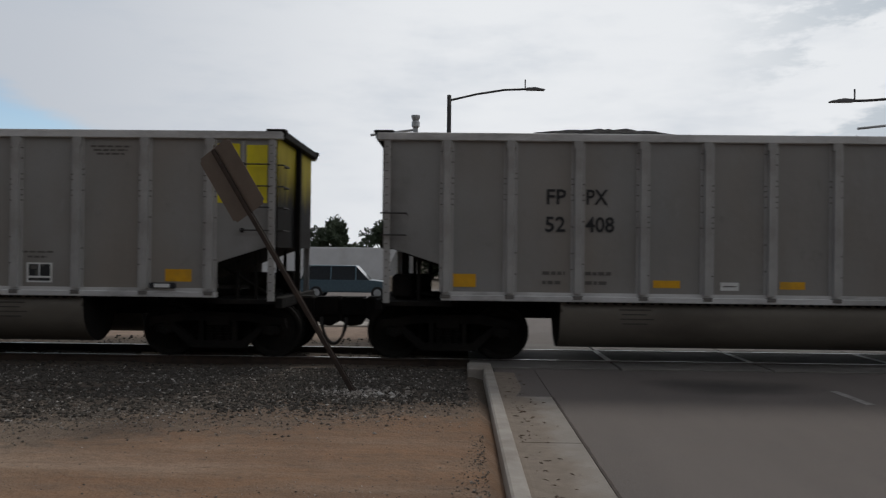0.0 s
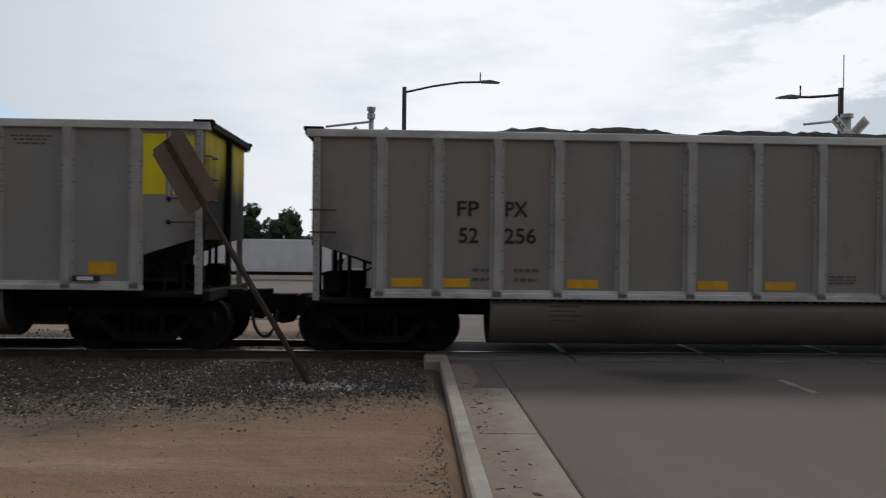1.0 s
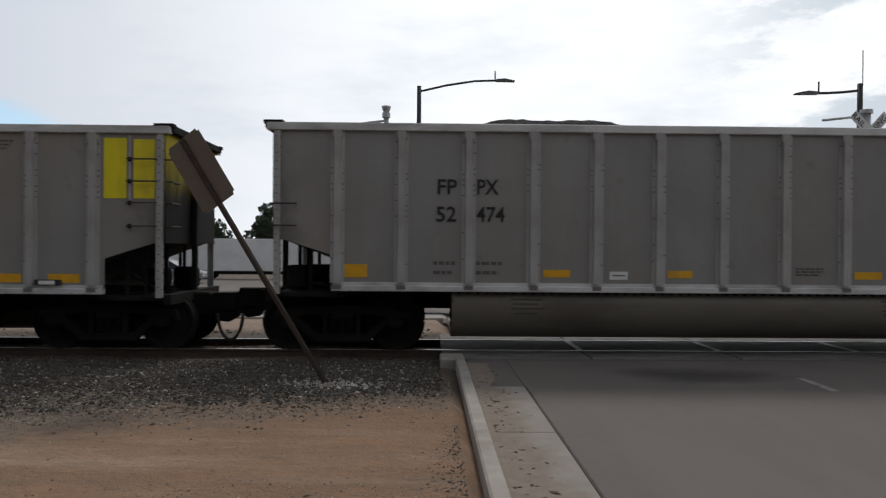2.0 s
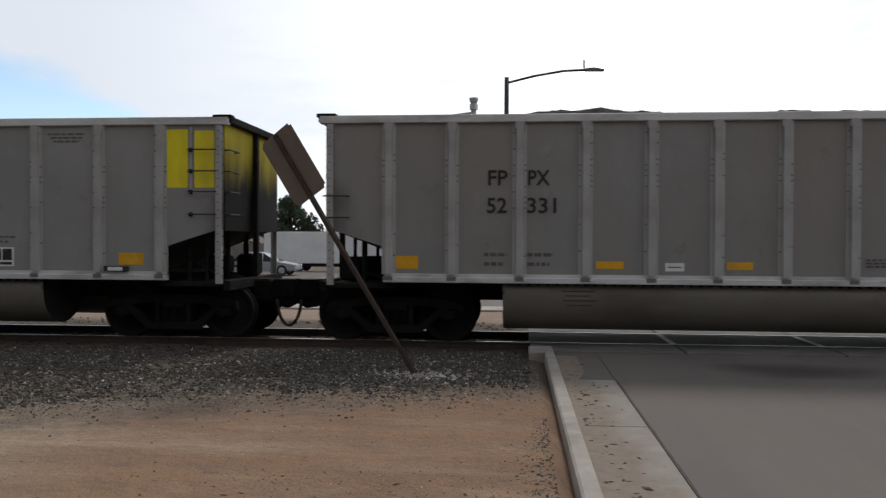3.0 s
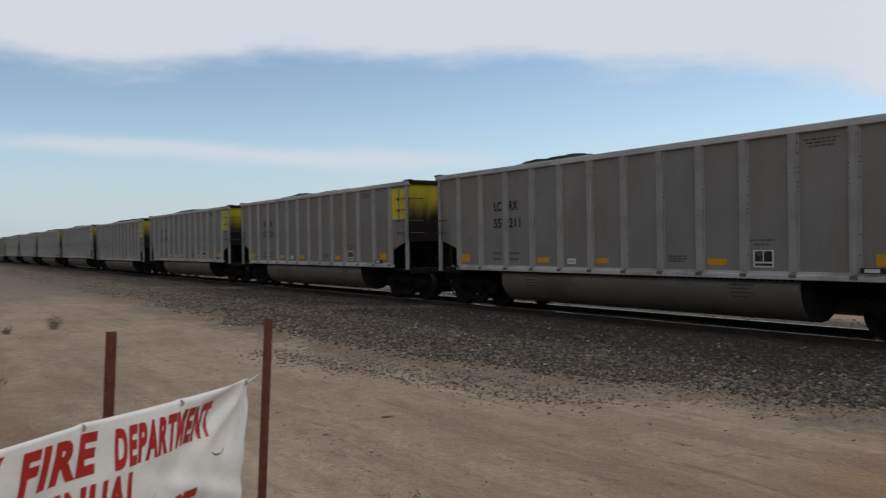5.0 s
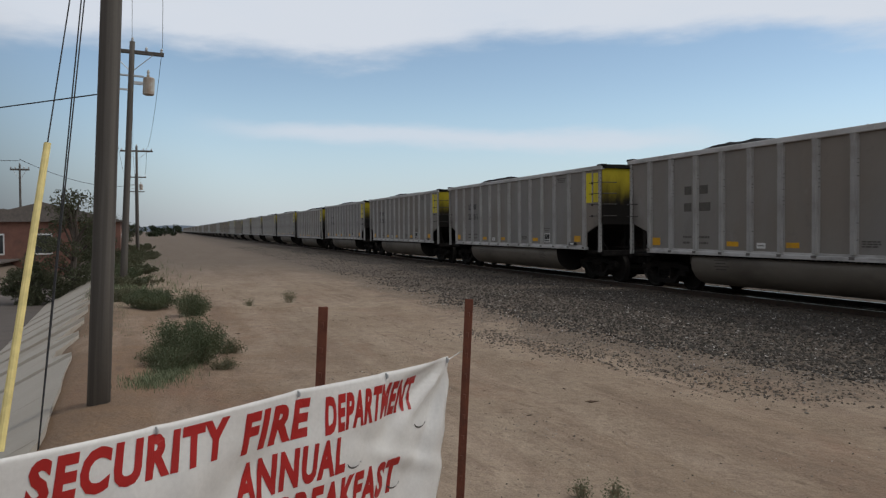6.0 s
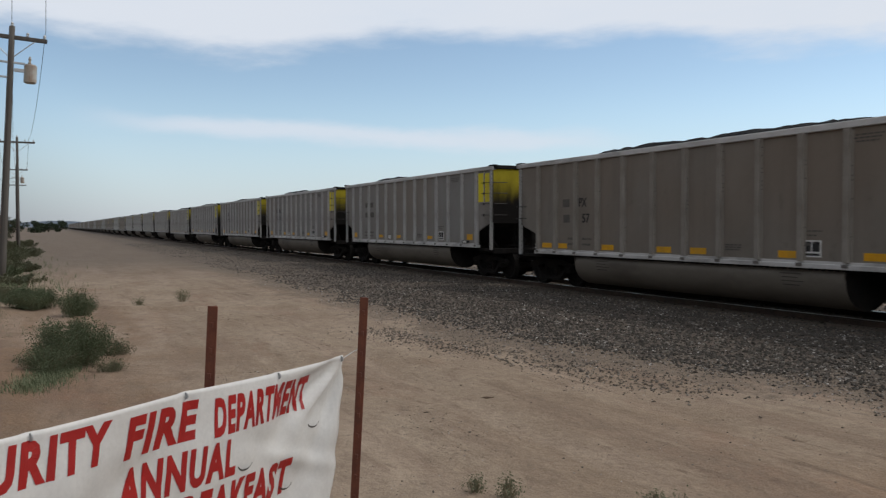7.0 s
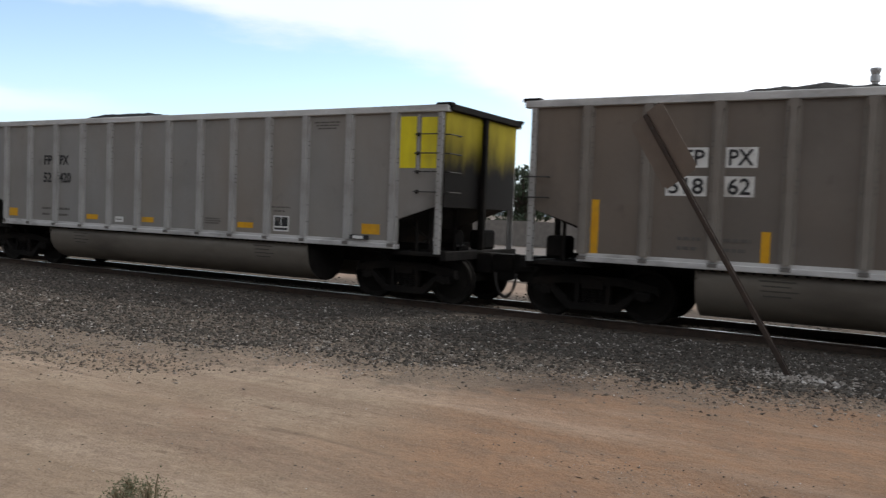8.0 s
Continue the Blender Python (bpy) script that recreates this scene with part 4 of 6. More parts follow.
def smooth01(v, lo, hi):
    q = min(1.0, max(0.0, (v - lo) / (hi - lo)))
    return q * q * (3 - 2 * q)


ROAD_X0, ROAD_X1 = 0.62, 13.4


def far_drop(y):
    """The land falls away past the railway."""
    return -0.6 * smooth01(y, 18.0, 27.0)


def ground_z(x, y):
    near = math.exp(-(x * x + y * y) / 3000.0)
    z = -0.03 + near * (0.035 * noise.noise((x * 0.35, y * 0.5, 1)) + 0.014 * noise.noise((x * 1.3, y * 1.9, 5)))
    # shallow wheel tracks
    z -= near * 0.03 * math.exp(-((y - 5.4 + 0.04 * x) / 0.35) ** 2) + near * 0.03 * math.exp(-((y - 3.6 + 0.04 * x) / 0.35) ** 2)
    # low ridges scraped up across and along the dirt track
    z += near * 0.022 * max(0.0, noise.noise((x * 0.22 + 9, y * 1.9, 3))) + near * 0.016 * noise.noise((x * 0.6, y * 3.1, 8))
    z += 0.07 * math.exp(-((x + 18.9 - 0.36 * (y - 1.2) - 0.25 * noise.noise((y * 1.4, 0, 2))) / 0.22) ** 2) * smooth01(y, 0.4, 1.2) * (1 - smooth01(y, 5.0, 6.5))
    # ballast bed under the track
    bed = smooth01(y, 11.0, 12.6) * (1 - smooth01(y, 16.8, 18.3))
    z += bed * (-0.10)
    # lined ditch with a bank, past the line of poles
    line = -0.95 - 0.055 * (-8.0 - x) if x < -8 else -0.95
    off = line - y
    z += -1.12 * (smooth01(off, -0.2, 1.25) - smooth01(off, 4.2, 6.5)) * (1.0 - smooth01(x, -4.6, -3.0)) * (1 - smooth01(-x, 60, 90))
    # bank by the poles
    z += 0.10 * math.exp(-((off + 0.6) / 0.6) ** 2) * (1.0 - smooth01(x, -7.2, -6.2)) * near
    # under the road
    if ROAD_X0 - 0.3 < x < ROAD_X1 + 0.3:
        z = min(z, -0.16)
    return z + far_drop(y) * (1.0 if y < 26.5 else 1.15)


GX = spaced(-3000, 3000, -21, 4.5, 0.15)
GY = spaced(-3000, 3000, -8, 13, 0.15)


def build_ground():
    verts = [(x, y, ground_z(x, y)) for x in GX for y in GY]
    n = len(GY)
    faces = [(i * n + j, (i + 1) * n + j, (i + 1) * n + j + 1, i * n + j + 1) for i in range(len(GX) - 1) for j in range(n - 1)]
    me = bpy.data.meshes.new("ground")
    me.from_pydata(verts, [], faces)
    me.materials.append(GROUND)
    me.polygons.foreach_set("use_smooth", [True] * len(me.polygons))
    tagged(new("ground", me), "sandy dirt ground with gravel spill and tyre tracks", "ground", kind="structure")


build_ground()

# ---- road, kerb, gutter, crossing ----


def road_material():
    m, n, l, b = shader("asphalt_road", 0.85)
    p = n.new("ShaderNodeNewGeometry").outputs["Position"]
    s = n.new("ShaderNodeSeparateXYZ")
    l.new(p, s.inputs[0])
    col = blend(n, l, noise_fac(n, l, 0.35, 6, 0.3, 0.7, vec=p, stretch=(2.0, 0.35, 1)), (0.165, 0.140, 0.126), (0.125, 0.107, 0.097))
    col = blend(n, l, nmath(n, l, "MULTIPLY", noise_fac(n, l, 2.4, 6, 0.45, 0.7, vec=p), 0.35), col, (0.165, 0.135, 0.118))
    col = blend(n, l, nmath(n, l, "MULTIPLY", noise_fac(n, l, 90, 3, 0.3, 0.7, vec=p), 0.35), col, (0.06, 0.052, 0.048))
    # old oil stain at the stopping place
    dx = nmath(n, l, "MULTIPLY", nmath(n, l, "SUBTRACT", s.outputs[0], 3.9), 0.62)
    dy = nmath(n, l, "MULTIPLY", nmath(n, l, "SUBTRACT", s.outputs[1], 11.5), 1.1)
    r2 = nmath(n, l, "ADD", nmath(n, l, "MULTIPLY", dx, dx), nmath(n, l, "MULTIPLY", dy, dy))
    r2 = nmath(n, l, "ADD", r2, nmath(n, l, "MULTIPLY", noise_fac(n, l, 0.9, 6, 0.2, 0.8, vec=p), 0.8))
    st = n.new("ShaderNodeMapRange")
    st.interpolation_type = "SMOOTHSTEP"
    l.new(r2, st.inputs[0])
    st.inputs[1].default_value, st.inputs[2].default_value, st.inputs[3].default_value, st.inputs[4].default_value = 0.25, 1.25, 0.88, 0.0
    col = blend(n, l, st.outputs[0], col, (0.035, 0.03, 0.028))
    l.new(col, b.inputs["Base Color"])
    bumped(n, l, b, noise_fac(n, l, 120, 3, 0.3, 0.7, vec=p), 0.35, 0.01)
    return m


ROADM = road_material()


def slab(name, x0, x1, y0, y1, z1, thick, material, label, category, step=None, kind="structure"):
    thing(name, boxed(x0, x1, y0, y1, z1 - thick, z1, 0.006), material, label, category, kind=kind)


NEAR_Y = 12.95
slab("road", 1.27, ROAD_X1, -40, NEAR_Y, -0.03, 0.12, ROADM, "worn grey asphalt street with an oil stain", "road")
fall = [16.45 + 10.55 * k / 14 for k in range(15)]


def falling_strip(x0, x1, y0, z1):
    """A strip that follows the falling ground from y0 to the cross street."""
    ys = [y for y in fall if y >= y0]
    return prismed([(y, far_drop(y) + z1) for y in ys] + [(y, far_drop(y) + z1 - 0.14) for y in reversed(ys)], "x", x0, x1)


thing("road_beyond", falling_strip(ROAD_X0, ROAD_X1, 16.4, -0.03), ROADM, "worn grey asphalt street past the crossing", "road", kind="structure")
slab("cross_street", -260, 260, 27.0, 56.0, -0.628, 0.08, ROADM, "wide asphalt cross street parallel to the railway", "road")
bm = bmesh.new()
prism(bm, [(0.455, -0.2), (0.455, 0.02), (0.475, 0.035), (0.575, 0.035), (0.60, 0.02), (0.63, -0.10), (0.63, -0.2)], "y", -40, 12.62)
thing("kerb", bm, CONCRETE, "pale concrete kerb along the street", "kerb", kind="structure")
thing("kerb_return", boxed(0.22, 0.60, 12.62, 13.30, -0.2, 0.02, 0.02), CONCRETE, "worn concrete end block of the kerb", "kerb", kind="structure")
gut = root("gutter", "dusty concrete gutter in joined slabs", "gutter", kind="structure")
for k in range(18):
    y1 = 10.45 - 2.55 * k
    part("slab", boxed(0.635, 1.265, y1 - 2.535, y1, -0.15, -0.026, 0.008), GUTTER, gut)
slab("gutter_apron", 0.635, 1.265, 10.46, 12.94, -0.03, 0.12, ROADM, "asphalt strip between gutter and rails", "road")
drift = bmesh.new()
rngd = random.Random(12)
last = None
for k in range(260):
    y = 12.5 - 0.075 * k
    wd = 0.012 + 0.03 * max(0.0, noise.noise((y * 1.1, 3, 0))) + 0.012 * noise.noise((y * 6, 9, 0)) + (0.25 * smooth01(y, 9.6, 11.2) if y > 9.6 else 0)
    v = [drift.verts.new((0.602, y, -0.018)), drift.verts.new((0.64 + wd * 0.5, y, -0.021)), drift.verts.new((0.66 + wd, y, -0.0255))]
    if last:
        drift.faces.new((last[0], last[1], v[1], v[0])), drift.faces.new((last[1], last[2], v[2], v[1]))
    last = v
thing("dirt_drift", drift, GUTTER, "brown dirt washed up against the kerb", "dirt", kind="stuff")
# ragged dark seam between gutter and asphalt
seam = bmesh.new()
last = None
for k in range(420):
    y = 10.45 - 0.05 * k
    a = 1.262 + 0.008 * noise.noise((y * 5, 1, 0))
    c = 1.288 + 0.014 * noise.noise((y * 3.3, 4, 0)) + 0.008 * noise.noise((y * 14, 8, 0))
    v = [seam.verts.new((a, y, -0.022)), seam.verts.new((c, y, -0.0235))]
    if last:
        seam.faces.new((last[0], last[1], v[1], v[0]))
    last = v
thing("joint_seam", seam, TIE, "dark crumbled seam between gutter and asphalt", "road joint", kind="structure")
# painted bar on the street
STRIPE = surface("worn_stripe_paint", (0.34, 0.32, 0.30), (0.20, 0.185, 0.17), 6.0, 0.8, 0, 60, 0.1, (0.14, 0.12, 0.11), 5.0)
thing("lane_mark", boxed(5.10, 5.22, 10.2, 11.2, -0.03, -0.025), STRIPE, "worn white lane stripe on asphalt", "road marking", kind="structure")

track = root("railway_track", "single railway track with rusty rails on timber ties", "railway track", kind="structure")
for y in (TRACK_Y - 0.753, TRACK_Y + 0.753):
    web = bmesh.new()
    prism(web, [(y - 0.07, -0.17), (y + 0.07, -0.17), (y + 0.07, -0.155), (y + 0.012, -0.13), (y + 0.012, -0.04), (y + 0.036, -0.03), (y + 0.036, -0.006), (y - 0.036, -0.006), (y - 0.036, -0.03), (y - 0.012, -0.04), (y - 0.012, -0.13), (y - 0.07, -0.155)], "x", -900, 260)
    r = part("rail", web, RAILM, track, "rusty steel rail")
    part("railhead", boxed(-900, 260, y - 0.03, y + 0.03, -0.0058, 0.0), RAILTOP, r, "polished running surface")
tie_me = shared("tie", boxed(-0.115, 0.115, -1.3, 1.3, -0.34, -0.172, 0.012), TIE)
rng = random.Random(4)
for k in range(150):
    part("tie", tie_me, None, track, at=pose(0.1 - 0.53 * k, TRACK_Y + rng.uniform(-0.05, 0.05), rng.uniform(-0.008, 0.004), 0, 0, rng.uniform(-1.2, 1.2)))
crossing = root("crossing_surface", "concrete panels filling the level crossing between rails", "level crossing", kind="structure")
for w0, w1 in ((NEAR_Y, TRACK_Y - 0.82), (TRACK_Y - 0.68, TRACK_Y + 0.68), (TRACK_Y + 0.82, 16.44)):
    me = shared("panel", boxed(0.02, 2.38, w0 + 0.01, w1 - 0.01, -0.2, -0.008, 0.01), PANEL)
    for k in range(6):
        part("panel", me, None, crossing, at=pose(0.24 + 2.4 * k, 0, 0))
for k in range(1, 6):
    part("joint_strip", boxed(0.24 + 2.4 * k - 0.05, 0.24 + 2.4 * k + 0.05, TRACK_Y - 0.66, TRACK_Y + 0.66, -0.009, -0.004), WHITE, crossing, "pale joint strip")
thing("far_sidewalk", boxed(-200, ROAD_X0 - 0.1, 25.6, 26.95, -0.75, -0.50, 0.01), CONCRETE, "pale concrete pavement along the far street", "pavement", kind="structure")
thing("far_verge_kerb", falling_strip(ROAD_X0 - 0.1, ROAD_X0, 17.0, 0.07), CONCRETE, "pale concrete kerb past the crossing", "kerb", kind="structure")

# ---- loose stones ----


def rock_field(name, label, count, place, size, material, seed, long=1.0):
    rng = random.Random(seed)
    verts, faces = [], []
    shape = [(1, 0, 0), (-1, 0, 0), (0, 1, 0), (0, -1, 0), (0, 0, 1), (0, 0, -1)]
    tri = [(0, 2, 4), (2, 1, 4), (1, 3, 4), (3, 0, 4), (2, 0, 5), (1, 2, 5), (3, 1, 5), (0, 3, 5)]
    for _ in range(count):
        x, y, s = place(rng)
        r = size * s * rng.uniform(0.5, 1.35)
        a = rng.uniform(0, math.pi)
        c, sn = math.cos(a), math.sin(a)
        z = (ground_z(x, y) if x < 0.62 else -0.026) + r * 0.25
        o = len(verts)
        for vx, vy, vz in shape:
            q = rng.uniform(0.6, 1.15)
            vx, vy, vz = vx * q * r * long + rng.uniform(-.3, .3) * r, vy * q * r * 0.8 + rng.uniform(-.3, .3) * r, vz * q * r * 0.6 / long ** 0.5
            verts.append((x + vx * c - vy * sn, y + vx * sn + vy * c, z + vz))
        faces += [(o + i, o + j, o + k) for i, j, k in tri]
    me = bpy.data.meshes.new(name)
    me.from_pydata(verts, [], faces)
    me.materials.append(material)
    tagged(new(name, me), label, "gravel", kind="stuff")


def ballast_edge(x):
    return 10.2 + 0.29 * max(x, -11.0) + 0.55 * noise.noise((x * 0.45, 5, 0)) + 0.28 * noise.noise((x * 1.6, 2, 0))


def in_ballast(r):
    x = 0.2 - abs(r.gauss(0, 1)) * 14 if r.random() < 0.8 else r.uniform(-90, 0.2)
    e = ballast_edge(x)
    if r.random() < 0.5 and noise.noise((x * 0.4, 3, 11)) > 0.12:
        e += 1.1
    y = r.uniform(e, 13.3) if r.random() < 0.93 else e - abs(r.gauss(0, 0.25))
    return x, y, 1.0


def in_spill(r):
    x = 0.35 - abs(r.gauss(0, 1)) * 11
    return x, ballast_edge(x) - 0.1 + r.gauss(0, 0.55), r.uniform(0.4, 1.2)


def in_dirt(r):
    while True:
        x, y = 0.4 - abs(r.gauss(0, 1)) * 9, r.uniform(1.0, 10)
        if r.random() < 0.08 + 1.6 * max(0.0, noise.noise((x * 0.45, y * 1.1, 6))):
            return x, y, r.uniform(0.3, 1.0) ** 2


def in_windrow(r):
    q = r.uniform(-0.25, 1.15)
    return -12.2 + 4.8 * q + r.gauss(0, 0.3), 5.35 + 0.95 * q + 0.3 * noise.noise((q * 6, 1, 1)) + r.gauss(0, 0.30), r.uniform(0.4, 1.3)


def along_kerb(r):
    y = r.uniform(2.0, 8.2)
    return 0.44 - abs(r.gauss(0, 0.30)) * (1.6 - 0.16 * y), y, r.uniform(0.4, 1.1)


def in_gutter(r):
    return 0.66 + abs(r.gauss(0, 0.2)), r.uniform(3.0, 12.3), r.uniform(0.4, 1.2)


def between_rails(r):
    return r.uniform(-70, 0.1), r.uniform(13.2, 17.6), 1.0


def round_base(r):
    return -1.25 + r.gauss(0, 0.33), 10.45 + r.gauss(0, 0.22), r.uniform(0.6, 1.2)


rock_field("ballast", "dark grey crushed-stone ballast beside the rails", 40000, in_ballast, 0.030, STONE, 1)
rock_field("ballast_bed", "dark grey ballast between the ties", 9000, between_rails, 0.036, STONE, 2)
rock_field("gravel_spill", "grey gravel scattered over dirt", 12000, in_spill, 0.018, STONE_MID, 3)
rock_field("pale_gravel", "pale pebbles strewn in the sand", 2600, in_spill, 0.018, STONE_PALE, 5)
rock_field("gravel_windrow", "low windrow of grey gravel on the dirt track", 2600, in_windrow, 0.020, STONE_MID, 14)
rock_field("kerb_gravel", "dark gravel gathered beside the kerb", 2600, along_kerb, 0.014, STONE_MID, 15)
rock_field("gutter_litter", "dark twigs and grit lying in the gutter", 150, in_gutter, 0.018, CLOD, 16, 2.6)
rock_field("pebbles", "small brown pebbles on the dirt track", 2200, in_dirt, 0.015, STONE_MID, 6)
rock_field("ballast_chips", "pale broken stones among the ballast", 3200, in_ballast, 0.026, STONE_PALE, 9)
rock_field("fine_pebbles", "fine pebbles scattered on the dirt", 6000, in_dirt, 0.009, STONE_PALE, 10)
rock_field("dark_crumbs", "dark crumbs of gravel on the dirt", 4000, in_dirt, 0.010, STONE, 11)
rock_field("dirt_clods", "flat dark clods and sticks on the dirt track", 170, in_dirt, 0.026, CLOD, 12, 2.2)
rock_field("footing_stones", "pale stones heaped at the sign post", 320, round_base, 0.036, STONE_PALE, 7)

# ---- leaning road sign seen from behind ----
sign = root("leaning_sign", "bent-over road sign on rusty channel post, bare back", "road sign", at=pose(-1.27, 10.6, -0.05))
LEAN = math.degrees(math.atan2(1.88, 3.14))
lean_m = pose(0, 0, 0, 0, -LEAN, 0)
post_len = 3.66
bm = bmesh.new()
prism(bm, [(-0.038, 0.0), (-0.024, 0.0), (-0.019, -0.03), (0.019, -0.03), (0.024, 0.0), (0.038, 0.0), (0.038, -0.006), (0.028, -0.006), (0.022, -0.037), (-0.022, -0.037), (-0.028, -0.006), (-0.038, -0.006)], "z", -0.4, post_len)
bmesh.ops.transform(bm, matrix=lean_m, verts=bm.verts)
part("post", bm, RUSTDARK, sign, "dark rusty steel channel")
bm = boxed(-0.305, 0.305, 0.004, 0.008, post_len - 0.95, post_len + 0.02)
es = [e for e in bm.edges if abs(e.verts[0].co.y - e.verts[1].co.y) > 0.003]
bmesh.ops.bevel(bm, geom=es, offset=0.04, segments=3, affect="EDGES")
bmesh.ops.transform(bm, matrix=lean_m @ pose(0, 0, 0, 0, 0, -27), verts=bm.verts)
part("sign_plate", bm, SIGNBACK, sign, "bare aluminium sign plate")
for q in (0.2, 0.72):
    bm = tubed([(0, -0.05, post_len - q), (0, 0.012, post_len - q)], 0.012, 8)
    bmesh.ops.transform(bm, matrix=lean_m, verts=bm.verts)
    part("bolt", bm, IRON, sign)

# ---- banner between two steel posts ----


def t_post(name, x, y, top, lean_x=0.0, lean_y=0.0):
    r = root(name, "rusty red-brown steel fence post", "fence post", "posts of the banner", at=pose(x, y, -0.05, -math.degrees(lean_y), math.degrees(lean_x)))
    bm = bmesh.new()
    prism(bm, [(-0.024, -0.004), (-0.024, 0.003), (-0.004, 0.003), (-0.004, 0.034), (0.004, 0.034), (0.004, 0.003), (0.024, 0.003), (0.024, -0.004)], "z", -0.3, top)
    part("shaft", bm, RUST, r, at=pose(0, 0, 0, 0, 0, 55))
    for k in range(10):
        z = top - 0.1 - 0.12 * k
        part("stud", boxed(-0.008, 0.008, -0.013, -0.004, z, z + 0.025), RUST, r, at=pose(0, 0, 0, 0, 0, 55))
    return r


t_post("fence_post", -4.60, 1.73, 1.39, 0.03, 0.044)
t_post("fence_post", -4.05, 0.775, 1.43, 0.03, 0.045)

BAN = Vector((-4.55, 1.68, 0))
BDIR = Vector((0.578, -0.816, 0))
BNORM = Vector((0.816, 0.578, 0))       # towards the camera


def sag(u, z):
    """How far the cloth bellies out of its plane: pleats fanning from the tied corner, slack waves, a few creases."""
    d, h = u - 0.02, 1.03 - z
    r = math.hypot(d, h)
    fan = math.atan2(h, max(d, -0.1) + 0.02)
    slack = smooth01(h, 0.0, 0.3)
    f = 0.034 * math.sin(fan * 11.0 + 0.6) * math.exp(-r / 0.55) * smooth01(r, 0.03, 0.30)
    f += 0.016 * math.sin(fan * 23.0) * math.exp(-r / 0.40) * smooth01(r, 0.05, 0.25)
    f += slack * (0.020 * math.sin(u * 6.0 + z * 3) + 0.020 * noise.noise((u * 3.1, z * 4.0, 2)) + 0.012 * noise.noise((u * 8, z * 7, 7)))
    f += 0.022 * math.exp(-((z - 0.55 - 0.35 * (u - 0.5)) / 0.05) ** 2) * math.exp(-((u - 0.45) / 0.35) ** 2)
    for u0 in (0.60, 1.21, 1.95):          # pulled creases under the eyelets
        f -= 0.014 * math.exp(-((u - u0 + (1.0 - z) * 0.25) / 0.035) ** 2) * math.exp(-h / 0.16)
    return f


def on_banner(u, z, out=0.0):
    top_drop = 0.010 * math.sin(math.pi * min(1, max(0, (u - 0.04) / 1.15))) if u < 1.2 else 0.015 * math.sin(math.pi * (u - 1.2) / 1.5)
    p = BAN + BDIR * u + BNORM * (sag(u, z) + out)
    return Vector((p.x, p.y, z - top_drop * smooth01(z, 0.0, 1.0)))


def banner():
    r = root("banner", "white vinyl banner with red fire department lettering", "banner")
    bm = bmesh.new()
    nu, nz = 120, 44
    g = []
    for i in range(nu + 1):
        row = []
        for j in range(nz + 1):
            fz = j / nz
            z = 0.06 + fz * 0.96
            left = 0.04 + 0.20 * (1 - fz) ** 1.2
            u = left + (2.72 - left) * i / nu
            row.append(bm.verts.new(on_banner(u, z)))
        g.append(row)
    for i in range(nu):
        for j in range(nz):
            bm.faces.new((g[i][j], g[i + 1][j], g[i + 1][j + 1], g[i][j + 1]))
    sheet = part("cloth", bm, VINYL, r, smooth=True)
    so = sheet.modifiers.new("thick", "SOLIDIFY")
    so.thickness, so.offset = 0.002, -1
    for text, u_l, u_r, z0, h in (("SECURITY", 2.455, 1.60, 0.835, 0.14), ("FIRE", 1.545, 1.14, 0.812, 0.148), ("DEPARTMENT", 1.062, 0.335, 0.795, 0.152),
                                  ("ANNUAL", 1.57, 0.93, 0.595, 0.148), ("BREAKFAST", 1.36, 0.49, 0.385, 0.155)):
        me = lettering(text, h * 1.04, REDINK, shear=0.22, width=u_l - u_r, extrude=0.0, bold=0.072, spacing=1.16)
        b2 = bmesh.new()
        b2.from_mesh(me)
        bmesh.ops.subdivide_edges(b2, edges=[e for e in b2.edges if e.calc_length() > 0.04], cuts=2, use_grid_fill=False)
        bmesh.ops.triangulate(b2, faces=b2.faces)
        # embolden
        for v in b2.verts:
            v.co = on_banner(u_l - v.co.x, z0 + v.co.y, 0.004)
        for letter in islands(b2):
            part("printed_letter", letter, REDINK, r, "red printed letter")
        b2.free()
        bpy.data.meshes.remove(me)
    for u in (0.06, 0.60, 1.21, 1.95, 2.68):
        p = on_banner(u, 1.0, 0.004)
        bm = bmesh.new()
        lathe(bm, [(0.009, 0.0), (0.016, 0.0), (0.016, 0.004), (0.009, 0.004)], 12, Matrix.Translation(p) @ Matrix.Rotation(math.atan2(-0.816, 0.578) + math.pi / 2 + math.pi / 2, 4, "Z") @ Matrix.Rotation(math.pi / 2, 4, "Y"))
        part("grommet", bm, GALV, r, "metal grommet")
    for k, (u0, z0, s) in enumerate(((0.86, 0.62, 0.055), (1.42, 0.50, 0.10), (0.52, 0.42, 0.05), (0.30, 0.70, 0.05), (1.9, 0.62, 0.05), (0.42, 0.24, 0.06))):
        bm = bmesh.new()
        vo, vi = [], []
        for q in range(9):
            a = math.pi * (1.05 + 0.85 * q / 8)
            wd = 0.22 * s * math.sin(math.pi * q / 8)
            vo.append(bm.verts.new(on_banner(u0 - s * math.cos(a), z0 + s * 0.7 * math.sin(a), 0.005)))
            vi.append(bm.verts.new(on_banner(u0 - (s - wd) * math.cos(a), z0 + (s - wd) * 0.7 * math.sin(a) + 0.002, 0.010)))
        for q in range(8):
            bm.faces.new((vo[q], vo[q + 1], vi[q + 1], vi[q]))
        part("wind_slit", bm, FADED, r, "curved slit cut in the vinyl")
    part("tie_cord", tubed([on_banner(0.05, 1.0, 0.005), (-4.572, 1.735, 1.03), (-4.59, 1.765, 1.035)], 0.0022, 5), GALV, r)


banner()

# ---- poles and lines ----


